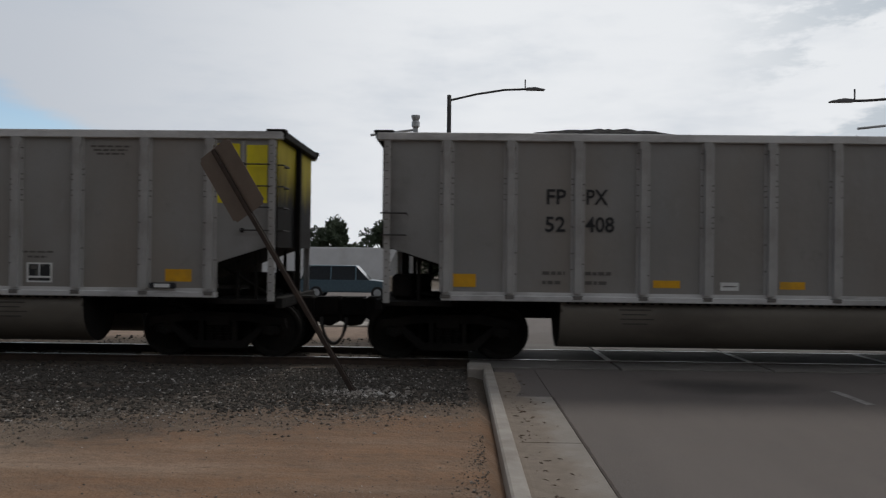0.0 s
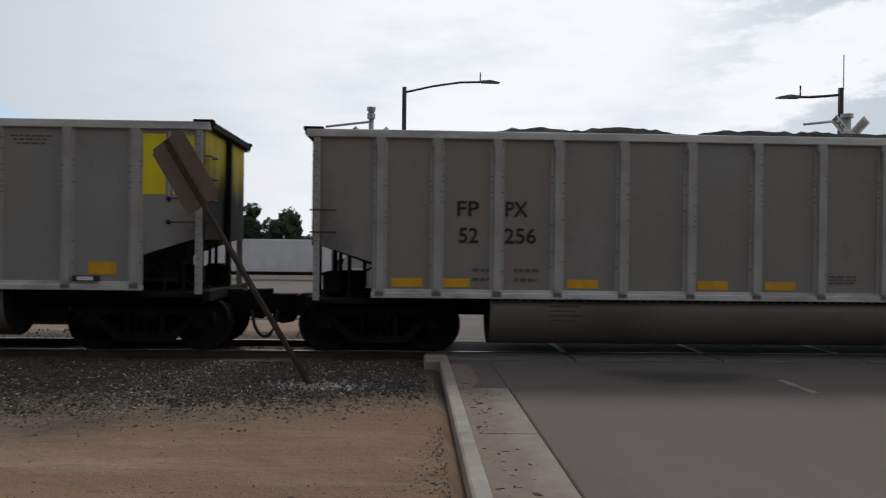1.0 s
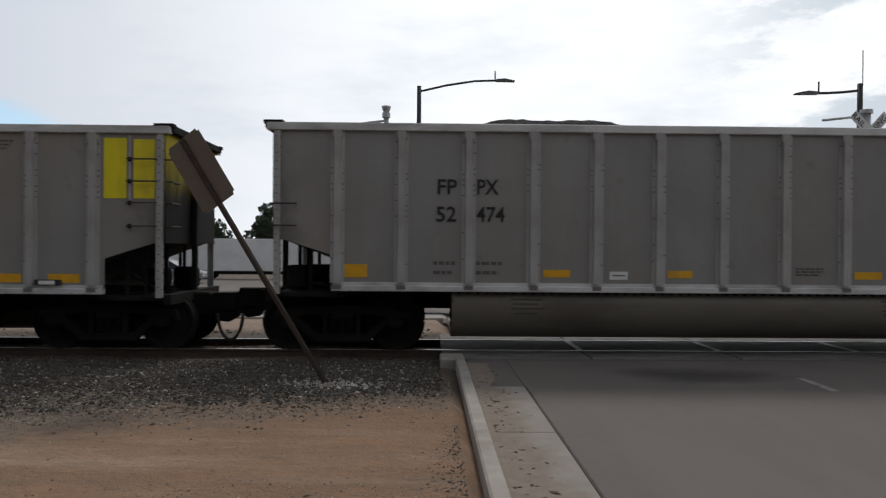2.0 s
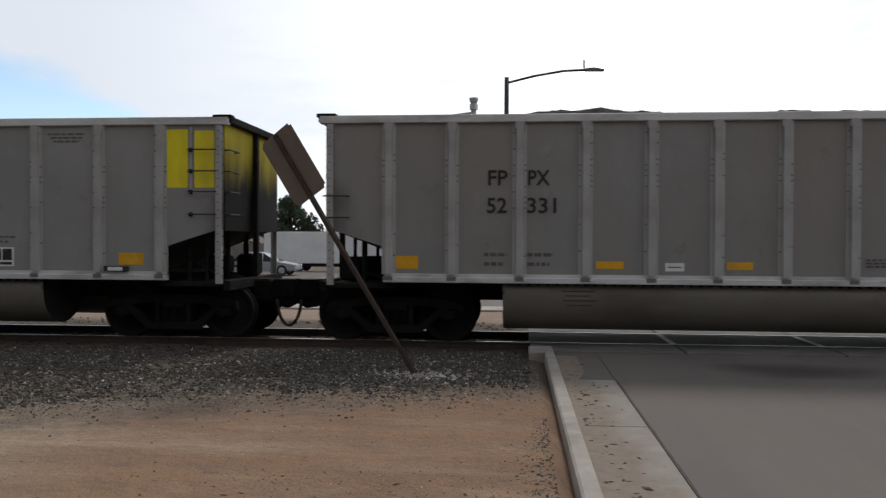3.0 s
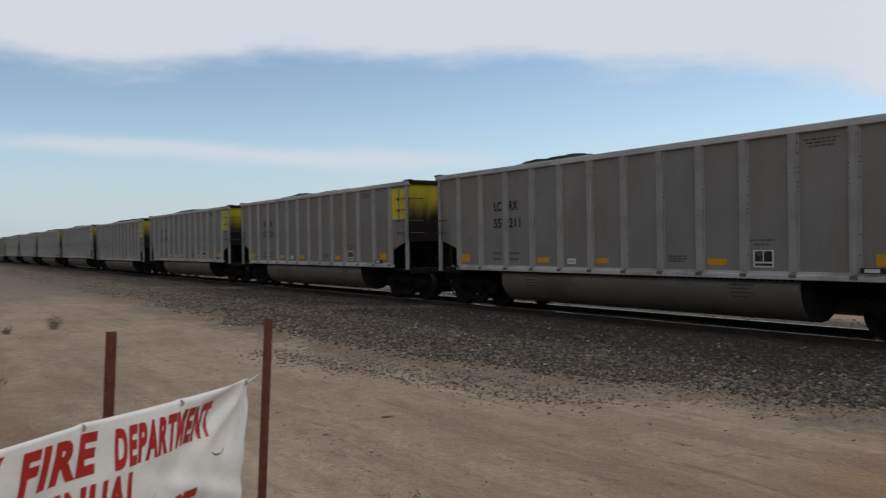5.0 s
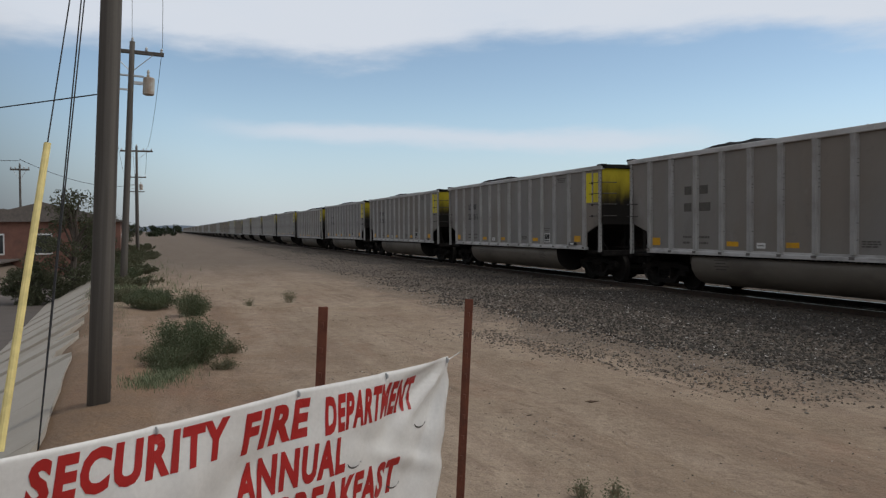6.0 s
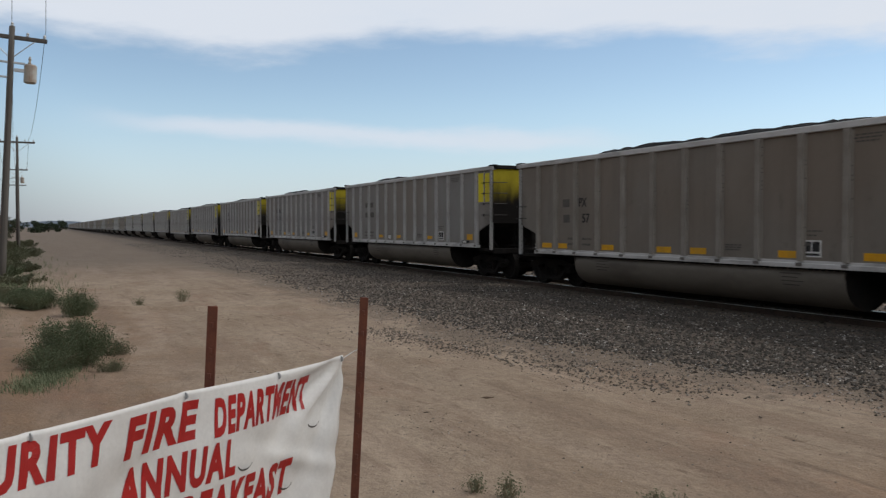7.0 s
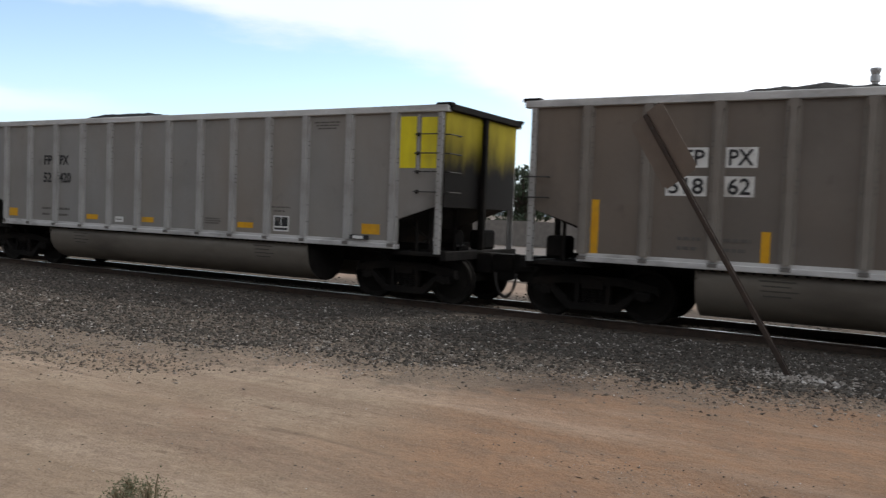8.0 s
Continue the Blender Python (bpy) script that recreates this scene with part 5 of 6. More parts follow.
def wooden_pole(x, y, top, r0, r1, label, arm=None, transformer=False, lean=0.0):
    """A timber pole that leans by so many degrees towards the railway."""
    p = root("utility_pole", label, "utility pole", "poles along the railway", at=pose(x, y, ground_z(x, y), -lean))
    bm = tubed([(0, 0, z) for z in [-0.5 + (top + 0.5) * k / 6 for k in range(7)]], r0, 14, r1)
    part("shaft", bm, TIMBER, p, smooth=True)
    if arm:
        part("crossarm", boxed(-0.06, 0.06, -arm / 2, arm / 2, top - 0.40, top - 0.28, 0.01), TIMBER, p)
        for s in (-1, 1):
            part("brace", tubed([(0.07, s * 0.08, top - 0.95), (0.07, s * arm * 0.33, top - 0.40)], 0.016, 6), GALV, p)
            for q in (0.46, 0.22):
                bm = bmesh.new()
                lathe(bm, [(0.02, 0), (0.05, 0.03), (0.03, 0.06), (0.05, 0.09), (0.02, 0.14)], 8, Matrix.Translation((0, s * arm * q, top - 0.28)))
                part("insulator", bm, GALV, p)
        bm = bmesh.new()
        lathe(bm, [(0.02, 0), (0.05, 0.03), (0.03, 0.06), (0.05, 0.09), (0.02, 0.14)], 8, Matrix.Translation((0, 0, top)))
        part("insulator", bm, GALV, p)
    if transformer:
        bm = bmesh.new()
        lathe(bm, [(0.15, 0), (0.185, 0.03), (0.185, 0.54), (0.16, 0.58), (0.08, 0.60)], 16, Matrix.Translation((0, 0.56, top - 1.72)))
        lathe(bm, [(0.03, 0), (0.05, 0.06), (0.03, 0.12), (0.05, 0.18), (0.02, 0.26)], 8, Matrix.Translation((0, 0.53, top - 1.14)))
        part("transformer", bm, TRANSF, p, "rust-stained pale transformer can")
        part("bracket", boxed(-0.05, 0.05, 0.1, 0.40, top - 1.4, top - 1.3), GALV, p)
        part("bracket", boxed(-0.05, 0.05, -0.45, 0.40, top - 1.15, top - 1.1), GALV, p)
        part("bracket", boxed(-0.05, 0.05, -0.45, 0.10, top - 1.62, top - 1.57), GALV, p)
    return p


TRANSF = surface("rust_stained_can", (0.42, 0.40, 0.36), (0.36, 0.33, 0.28), 3, 0.6, 0, 40, 0.05, (0.22, 0.11, 0.05), 2.0)
wooden_pole(-8.75, -0.52, 10.6, 0.110, 0.082, "tall weathered timber utility pole beside the ditch", lean=2.6)
wooden_pole(-29.0, -1.25, 8.0, 0.118, 0.085, "timber utility pole with crossarm and pale transformer", 2.0, True, 2.9)
wooden_pole(-63.0, -1.85, 7.9, 0.11, 0.08, "timber utility pole with crossarm by the railway", 2.2)
wooden_pole(-95.0, -3.0, 8.0, 0.11, 0.08, "timber utility pole with crossarm by the railway", 2.2, True)
wooden_pole(-130.0, -4.0, 8.0, 0.11, 0.08, "timber utility pole with crossarm by the railway", 2.2)
wooden_pole(-62.0, -9.3, 6.9, 0.08, 0.065, "thin timber pole near the houses", 1.2)


def cable(name, a, b, droop, r, label, n=14):
    a, b = Vector(a), Vector(b)
    pts = [a.lerp(b, k / n) - Vector((0, 0, droop * 4 * (k / n) * (1 - k / n))) for k in range(n + 1)]
    thing(name, tubed(pts, r, 5), WIRE, label, "cable")


for dy in (-0.95, 0.0, 0.95):
    cable("overhead_line", (-8.8, -0.06 + dy * 0.3, 10.3), (-29.0, -0.85 + dy, 7.98 + (0.3 if dy == 0 else 0)), 0.35, 0.008, "thin overhead wire between poles")
    cable("overhead_line", (-29.0, -0.85 + dy, 7.98 + (0.3 if dy == 0 else 0)), (-63.0, -2.1 + dy, 7.75), 0.7, 0.009, "thin overhead wire between poles")
    cable("overhead_line", (-63.0, -2.1 + dy, 7.75), (-95.0, -3.0 + dy, 7.85), 0.6, 0.012, "thin overhead wire between poles")
cable("overhead_line", (-8.8, -0.42, 3.10), (-30.0, -22.0, 4.4), 0.5, 0.007, "service wire to the houses")
cable("overhead_line", (-62.0, -9.3, 6.6), (-30, -40, 6.6), 0.8, 0.02, "thin overhead wire between poles")
cable("overhead_line", (-62.0, -9.3, 6.7), (-95.0, -3.0, 6.8), 0.8, 0.02, "thin overhead wire between poles")
# guy wires and their yellow guard
GUY_TOP = Vector((-8.8, -0.24, 7.0))
guy = root("guy_wire", "steel guy wire with a yellow plastic guard", "guy wire")
ga = Vector((-7.38, -1.15, 0.0))
gd = (GUY_TOP - ga).normalized()
part("strand", tubed([ga - gd * 0.2, GUY_TOP], 0.006, 6), WIRE, guy)
part("guard", tubed([ga, ga + gd * 2.58], 0.036, 10, 0.030), GUARD, guy, "pale yellow plastic guard")
for o, top in ((0.0, 7.5), (-0.07, 7.3)):
    gb = Vector((-7.45, -0.90, 0.0))
    g2 = root("guy_wire", "dark steel guy wire anchored by the ditch", "guy wire")
    part("strand", tubed([gb - Vector((0, 0, 0.2)), Vector((-8.8, -0.2 + o, top))], 0.006, 6), WIRE, g2)

# ---- ditch lining ----
lining = root("ditch_lining", "broken concrete slabs lining the ditch", "ditch lining", kind="structure")
rng = random.Random(8)


def bank_line(x):
    return -0.95 - 0.055 * (-8.0 - x) if x < -8 else -0.95


def apron_slab(x0, x1, notch, tilt):
    """One cast slab from the top of the bank down to the floor, its upper edge straight or broken away."""
    bm = bmesh.new()
    n = 6
    up, dn = [], []
    for i in range(n + 1):
        x = x0 + (x1 - x0) * i / n
        y = bank_line(x)
        cut = notch * max(0.0, math.sin(math.pi * i / n)) * rng.uniform(0.6, 1.3)
        up.append((x, y + 0.06 - cut, 0.035 - cut * 0.55 + tilt * i / n))
        dn.append((x, y - 1.80, -0.95 + tilt * 0.5 * i / n))
    vs = [[bm.verts.new(q) for q in row] for row in (up, dn)]
    lo = [[bm.verts.new((q[0], q[1], q[2] - 0.12)) for q in row] for row in (up, dn)]
    for i in range(n):
        bm.faces.new((vs[0][i], vs[0][i + 1], vs[1][i + 1], vs[1][i]))
        bm.faces.new((vs[0][i], vs[0][i + 1], lo[0][i + 1], lo[0][i]))
        bm.faces.new((lo[0][i], lo[0][i + 1], lo[1][i + 1], lo[1][i]))
    for i in (0, n):
        bm.faces.new((vs[0][i], vs[1][i], lo[1][i], lo[0][i]))
    return bm


for k in range(17):
    x1 = -5.2 - 2.4 * k
    broken = 3 <= k <= 9
    part("slab", apron_slab(x1 - 2.385, x1, rng.uniform(0.3, 0.6) if broken else 0.02, rng.uniform(0.03, 0.09) if broken else 0.0), APRON, lining, "pale concrete slab with a broken edge" if broken else "")
floor_bm = bmesh.new()
row = [(floor_bm.verts.new((x, bank_line(x) - 1.7, -0.97)), floor_bm.verts.new((x, bank_line(x) - 4.6, -0.93))) for x in (-5.5, -7.5, -10, -14, -20, -28, -38, -46)]
for p0, p1 in zip(row, row[1:]):
    floor_bm.faces.new((p0[0], p1[0], p1[1], p0[1]))
thing("ditch_floor", floor_bm, ASPHALT, "grey paved floor of the ditch", "ditch floor", kind="structure")
rub = random.Random(3)
for k in range(26):
    x, y = rub.uniform(-13.5, -9.5), -2.4 - rub.uniform(0, 1.1)
    s = rub.uniform(0.08, 0.30)
    bm = bmesh.new()
    bmesh.ops.create_icosphere(bm, subdivisions=1, radius=s)
    for v in bm.verts:
        v.co = Vector((v.co.x * rub.uniform(0.8, 1.3), v.co.y, v.co.z * 0.6))
    thing("rubble", bm, CONCRETE, "broken lump of concrete in the ditch", "rubble", "rubble in the ditch", at=pose(x, y, ground_z(x, y) + s * 0.3, rub.uniform(0, 40), rub.uniform(0, 40), rub.uniform(0, 180)))
slab("side_street", -120, -9.0, -17.0, -9.0, -0.01, 0.1, ASPHALT, "grey asphalt side street past the ditch", "road")


# ---- plants ----
def leaf_clump(bm, rng, centre, radius, count, size, flat=0.8):
    for _ in range(count):
        while True:
            p = Vector((rng.uniform(-1, 1), rng.uniform(-1, 1), rng.uniform(-1, 1)))
            if 0.25 < p.length < 1:
                break
        p = Vector((p.x * radius, p.y * radius, p.z * radius * flat)) + centre
        d = Vector((rng.gauss(0, 1), rng.gauss(0, 1), rng.gauss(0, 1))).normalized()
        e = d.orthogonal().normalized()
        s = size * rng.uniform(0.5, 1.4)
        q = d.cross(e)
        vs = [bm.verts.new(p + s * o) for o in (-d, e * 0.45 + q * 0.15, d, -e * 0.45 + q * 0.15)]
        bm.faces.new(vs)


def shrub(x, y, w, h, seed, label, mat, stalks=14, leaf=0.035, dens=150):
    rng = random.Random(seed)
    r = root("shrub", label, "shrub", "weeds along the ditch", at=pose(x, y, ground_z(x, y)))
    stems, bm = bmesh.new(), bmesh.new()
    for _ in range(stalks):
        a, t = rng.uniform(0, 6.283), rng.uniform(0.1, 1.0)
        hh = h * rng.uniform(0.5, 1.05) * (1 - 0.35 * t)
        tip = Vector((w * t * math.cos(a), w * t * math.sin(a), hh))
        base = Vector((0.35 * tip.x, 0.35 * tip.y, -0.02))
        mid = base.lerp(tip, 0.5) + Vector((0, 0, 0.05))
        tube(stems, [base, mid, tip], 0.008, 4, 0.003)
        for q in (0.35, 0.6, 0.8, 1.0):
            leaf_clump(bm, rng, base.lerp(tip, q), 0.13 * h + 0.05, int(dens / 4), leaf, 0.9)
    part("stem", stems, DRY, r)
    part("foliage", bm, mat, r)
    return r


shrub(-11.6, 0.40, 0.52, 0.62, 1, "grey-green weed bush on the bank", LEAF, 60, 0.013, 420)
shrub(-11.0, 0.10, 0.40, 0.30, 2, "low green weeds beside the bush", LEAF, 34, 0.012, 220)
shrub(-12.2, 0.95, 0.30, 0.20, 3, "dry tufts beside the bush", WEED, 18, 0.011, 130)
shrub(-10.9, 0.80, 0.20, 0.15, 4, "dry tufts beside the bush", WEED, 16, 0.010, 110)
shrub(-19.5, -0.25, 0.62, 0.46, 5, "green weed bush by the ditch", LEAF, 50, 0.018, 300)
shrub(-17.8, 0.6, 0.34, 0.52, 6, "green weed bush by the ditch", LEAF, 34, 0.016, 260)
shrub(-21.5, -0.75, 0.9, 0.34, 7, "green weeds along the ditch", WEED, 50, 0.02, 240)
shrub(-20.0, 2.9, 0.16, 0.36, 8, "lone dry weed in the sand", WEED, 8, 0.016, 60)
shrub(-19.0, 1.9, 0.16, 0.20, 9, "lone dry weed in the sand", WEED, 8, 0.014, 50)


def grass(name, label, count, place, tall, material, seed):
    """Loose blades, each a bent two-piece strip."""
    rng = random.Random(seed)
    verts, faces = [], []
    for _ in range(count):
        x, y = place(rng)
        z, h, a = ground_z(x, y) - 0.01, tall * rng.uniform(0.35, 1.2), rng.uniform(0, 6.283)
        c, q, wd, bend = math.cos(a), math.sin(a), tall * rng.uniform(0.03, 0.06), h * rng.uniform(0.1, 0.7)
        o = len(verts)
        verts += [(x - q * wd, y + c * wd, z), (x + q * wd, y - c * wd, z), (x + c * bend * 0.35 + q * wd * 0.7, y + q * bend * 0.35 - c * wd * 0.7, z + h * 0.6),
                  (x + c * bend * 0.35 - q * wd * 0.7, y + q * bend * 0.35 + c * wd * 0.7, z + h * 0.6), (x + c * bend, y + q * bend, z + h)]
        faces += [(o, o + 1, o + 2, o + 3), (o + 3, o + 2, o + 4)]
    me = bpy.data.meshes.new(name)
    me.from_pydata(verts, [], faces)
    me.materials.append(material)
    tagged(new(name, me), label, "grass", kind="stuff")


def at_pole(r):
    q = r.random()
    return -11.4 + 1.9 * q + r.gauss(0, 0.14), 0.35 - 0.50 * q + r.gauss(0, 0.10 + 0.05 * q)


def on_bank(r):
    x = -14.0 - 9.0 * r.random() ** 0.8
    return x, bank_line(x) + 0.55 + r.gauss(0, 0.28)


def far_bank(r):
    x = -24.0 - 70.0 * r.random() ** 1.5
    return x, bank_line(x) + 0.6 + r.gauss(0, 0.8 + 0.006 * -x)


grass("grass", "short green grass between bush and pole", 3200, at_pole, 0.075, LEAF, 5)
grass("grass", "sparse dry grass on the ditch bank", 1600, on_bank, 0.06, WEED, 6)
grass("grass", "green grass and weeds along the far ditch bank", 9000, far_bank, 0.17, LEAF, 7)
for k, (x, y, w, h) in enumerate(((-3.84, 3.52, 0.12, 0.19), (-3.98, 3.40, 0.08, 0.14), (-4.10, 3.55, 0.07, 0.11), (-4.74, 2.85, 0.09, 0.13), (-4.56, 2.76, 0.10, 0.16), (-4.9, 2.7, 0.07, 0.1))):
    shrub(x, y, w, h, 60 + k, "thin dry weed growing in the dirt", WEED, 9, 0.008, 44)
for k in range(14):
    rr = random.Random(40 + k)
    shrub(-27 - 4.5 * k, -1.0 - 0.13 * k + rr.uniform(-1.2, 1.0), rr.uniform(0.8, 1.4), rr.uniform(0.3, 0.7), 20 + k, "green weeds along the ditch", LEAF if k % 2 else WEED, 26, 0.045, 170)


def tree(x, y, h, w, seed, label, mat, leaf=0.16, clumps=26, per=110, low=0.25):
    rng = random.Random(seed)
    r = root("tree", label, "tree", at=pose(x, y, min(0, ground_z(x, y))))
    tr, cr = bmesh.new(), bmesh.new()
    tube(tr, [(0, 0, -0.3), (0.05 * w, 0, h * 0.3), (-0.03 * w, 0.04 * w, h * 0.6), (0, 0, h * 0.85)], 0.035 * h, 8, 0.01 * h)
    for k in range(clumps):
        a, q = rng.uniform(0, 6.283), rng.uniform(low, 1.0)
        rad = w * 0.5 * rng.uniform(0.2, 1.0) * math.sin(math.pi * min(1, 0.18 + 0.8 * (q - low) / (1 - low)))
        c = Vector((rad * math.cos(a), rad * math.sin(a), h * q * rng.uniform(0.9, 1.0)))
        tube(tr, [(0, 0, max(0.2 * h, c.z * 0.7)), c * 0.6 + Vector((0, 0, c.z * 0.35)), c], 0.012 * h, 5, 0.003 * h)
        leaf_clump(cr, rng, c, w * rng.uniform(0.11, 0.20), per, leaf, 0.75)
    part("trunk", tr, BARK, r)
    part("crown", cr, mat, r)
    return r

# ---- beyond the railway ----
for i, (x, y, h, w) in enumerate(((-20.5, 73, 6.2, 5.0), (-14.8, 76, 6.2, 4.5), (-11.2, 74, 5.4, 5.0), (-7.2, 78, 5.2, 5.5), (-27, 74, 7.5, 6.5), (13.5, 76, 5.4, 8), (19, 78, 5.6, 8), (9, 80, 5.4, 8), (26, 76, 5.2, 8),
                                  (4.5, 76, 6.4, 7.5), (0.5, 78, 6.0, 7), (-34, 74, 7.2, 7), (-42, 76, 7.8, 8), (33, 78, 5.6, 8), (16, 84, 6.8, 9), (-2.5, 80, 5.0, 6))):
    tree(x, y, h, w, 100 + i, "dark leafy street tree behind the crossing", LEAFDARK, 0.20, 40, 130, 0.08)

for i, (x, y, h, w) in enumerate(((-250, -9, 4.2, 7), (-262, -4, 3.4, 6), (-285, -0.5, 3.0, 6), (-300, 3.0, 3.2, 7), (-240, -14, 4.6, 8))):
    tree(x, y, h, w, 300 + i, "dark tree far down the railway", LEAFDARK, 0.3, 16, 60, 0.1)

# left-hand houses and trees
for i, (x, y, h, w) in enumerate(((-34.5, -3.3, 4.4, 3.2), (-33.5, -4.6, 1.7, 2.2), (-46, -3.6, 2.8, 2.6), (-58, -4.2, 2.6, 2.6), (-76, -5.0, 3.2, 4), (-92, -6.0, 3.6, 5), (-115, -7, 4, 6), (-75, -21, 6.5, 5))):
    tree(x, y, h, w, 200 + i, "bushy green tree by the side street", LEAFMID, 0.07, 34, 170, 0.1)

BRICK = surface("red_brown_siding", (0.22, 0.105, 0.075), (0.17, 0.08, 0.06), 3, 0.85, 0, 30, 0.2, (0.12, 0.07, 0.055), 1)
SHINGLE = surface("grey_brown_shingle", (0.16, 0.135, 0.12), (0.11, 0.095, 0.085), 6, 0.9, 0, 30, 0.3)
STUCCO = surface("pale_stucco", (0.52, 0.46, 0.38), (0.46, 0.40, 0.33), 2, 0.85, 0, 40, 0.1, (0.36, 0.31, 0.26), 0.7)
WHITEWALL = surface("white_wall_panel", (0.80, 0.80, 0.80), (0.72, 0.72, 0.72), 1.2, 0.6, 0, 40, 0.05, (0.6, 0.59, 0.57), 0.7)


def house(x, y, w, d, h, roof_h, wall, roof, label, rz=0.0):
    r = root("house", label, "house", at=pose(x, y, min(0, ground_z(x, y)), 0, 0, rz))
    part("wall", boxed(-w / 2, w / 2, -d / 2, d / 2, -0.2, h), wall, r)
    bm = prismed([(-d / 2 - 0.4, h), (d / 2 + 0.4, h), (0, h + roof_h)], "x", -w / 2 - 0.4, w / 2 + 0.4)
    part("roof", bm, roof, r)
    for s in (-1, 1):
        for q in (-0.3, 0.0, 0.3):
            for face in ("y", "x"):
                cx = q * (w if face == "y" else d)
                a = pose(cx, s * d / 2, 0, 0, 0, 0 if s < 0 else 180) if face == "y" else pose(s * w / 2, cx, 0, 0, 0, 90 if s > 0 else -90)
                win = part("window", boxed(-0.55, 0.55, -0.05, 0.02, h * 0.38, h * 0.78), WHITE, r, at=a)
                part("pane", boxed(-0.48, 0.48, -0.062, -0.052, h * 0.41, h * 0.75), GLASS, win)
    return r


house(-64, -7.6, 9, 9.5, 3.5, 1.3, BRICK, SHINGLE, "low red-brown house with grey shingle roof", 0)
house(-52, -17.5, 8, 7, 2.5, 1.4, STUCCO, SHINGLE, "pale stucco house with grey shingle roof", 30)
house(-95, -16, 10, 8, 2.7, 1.4, BRICK, SHINGLE, "low brown house behind the trees", 10)
house(22.5, 92, 9, 8, 2.8, 1.6, STUCCO, SHINGLE, "tan house behind the intersection", 0)
house(30, 84, 10, 8, 2.8, 1.6, STUCCO, SHINGLE, "tan house with grey roof behind the intersection", 8)

# long white trailer parked across the street
trailer = root("box_trailer", "long white box trailer parked across the street", "trailer", at=pose(-10.5, 58, -0.69))
part("box_body", boxed(-7.4, 7.4, -1.2, 1.2, 0.6, 2.86, 0.03), WHITEWALL, trailer)
part("chassis", boxed(-7.2, 7.2, -0.5, 0.5, 0.35, 0.6), SIGNALBLACK, trailer)
for sx in (-6.0, -4.9, 5.6):
    for sy in (-1.0, 1.0):
        bm = bmesh.new()
        lathe(bm, [(0.2, -0.12), (0.38, -0.12), (0.4, 0), (0.38, 0.12), (0.2, 0.12)], 18, Matrix.Rotation(math.pi / 2, 4, "X"))
        part("tyre", bm, TYRE, trailer, at=pose(sx, sy, 0.38))


def car(x, y, rz, paint, label, suv=False, length=4.6, tail=False):
    """A road vehicle with a shaped shell, cabin glass, wheels and lamps."""
    L2, W2 = length / 2, 0.9
    c = root("car", label, "car", at=pose(x, y, -0.628, 0, 0, rz))
    hood, roof = (1.0, 1.72) if suv else (0.88, 1.42)
    if suv:
        low = [(-L2, 0.35), (-L2 - 0.05, 0.6), (-L2, hood), (L2 - 1.25, hood), (L2 - 0.1, hood - 0.12), (L2, 0.62), (L2 - 0.03, 0.35)]
        cab = [(-L2 + 0.05, hood), (-L2 + 0.28, roof - 0.04), (-L2 + 0.5, roof), (L2 - 2.0, roof), (L2 - 1.3, hood)]
    else:
        low = [(-L2, 0.32), (-L2 - 0.04, 0.6), (-L2 + 0.05, hood), (L2 - 1.2, hood), (L2 - 0.12, hood - 0.18), (L2, 0.55), (L2 - 0.03, 0.32)]
        cab = [(-L2 + 0.55, hood), (-L2 + 1.15, roof - 0.02), (-L2 + 1.5, roof), (L2 - 2.1, roof - 0.02), (L2 - 1.15, hood)]
    bm = prismed(low, "y", -W2, W2)
    bmesh.ops.bevel(bm, geom=list(bm.edges), offset=0.06, segments=2, affect="EDGES")
    part("body", bm, paint, c, smooth=False)
    bm = prismed(cab, "y", -W2 + 0.12, W2 - 0.12)
    for v in bm.verts:
        if v.co.z > hood + 0.2:
            v.co.y *= 0.86
    part("cabin", bm, GLASS, c, "dark glazed cabin")
    roof_pts = [(p[0], p[1]) for p in cab[1:4]]
    bm = boxed(roof_pts[0][0] + 0.1, roof_pts[-1][0], -W2 + 0.2, W2 - 0.2, roof - 0.03, roof + 0.025, 0.02)
    part("roof_panel", bm, paint, c)
    n_pillar = (cab[1][0] + 0.1, (cab[1][0] + cab[3][0]) / 2, cab[3][0])
    for px in n_pillar:
        for s in (-1, 1):
            bm = bmesh.new()
            tube(bm, [(px, s * (W2 - 0.115), hood - 0.02), (px * 0.98, s * (W2 - 0.205), roof)], 0.04, 6)
            part("pillar", bm, paint, c)
    for sx in (-L2 + 0.85, L2 - 0.85):
        for s in (-1, 1):
            bm = bmesh.new()
            lathe(bm, [(0.2, -0.1), (0.31, -0.11), (0.335, -0.06), (0.335, 0.06), (0.31, 0.11), (0.2, 0.1)], 20, Matrix.Rotation(math.pi / 2, 4, "X"))
            wh = part("wheel", bm, TYRE, c, at=pose(sx, s * (W2 - 0.06), 0.335))
            bm = bmesh.new()
            lathe(bm, [(0.04, -0.118), (0.2, -0.105), (0.2, 0.105), (0.04, 0.118)], 14, Matrix.Rotation(math.pi / 2, 4, "X"))
            part("rim", bm, GALV, wh)
    for s in (-1, 1):
        part("headlight", boxed(L2 - 0.14, L2 + 0.012, s * 0.62 - 0.17, s * 0.62 + 0.17, 0.58, 0.72, 0.02), WHITE, c)
        part("tail_light", boxed(-L2 - 0.06, -L2 + 0.1, s * 0.7 - 0.1, s * 0.7 + 0.1, 0.65, 0.85, 0.02), REDLAMP if tail else LENS, c)
    return c


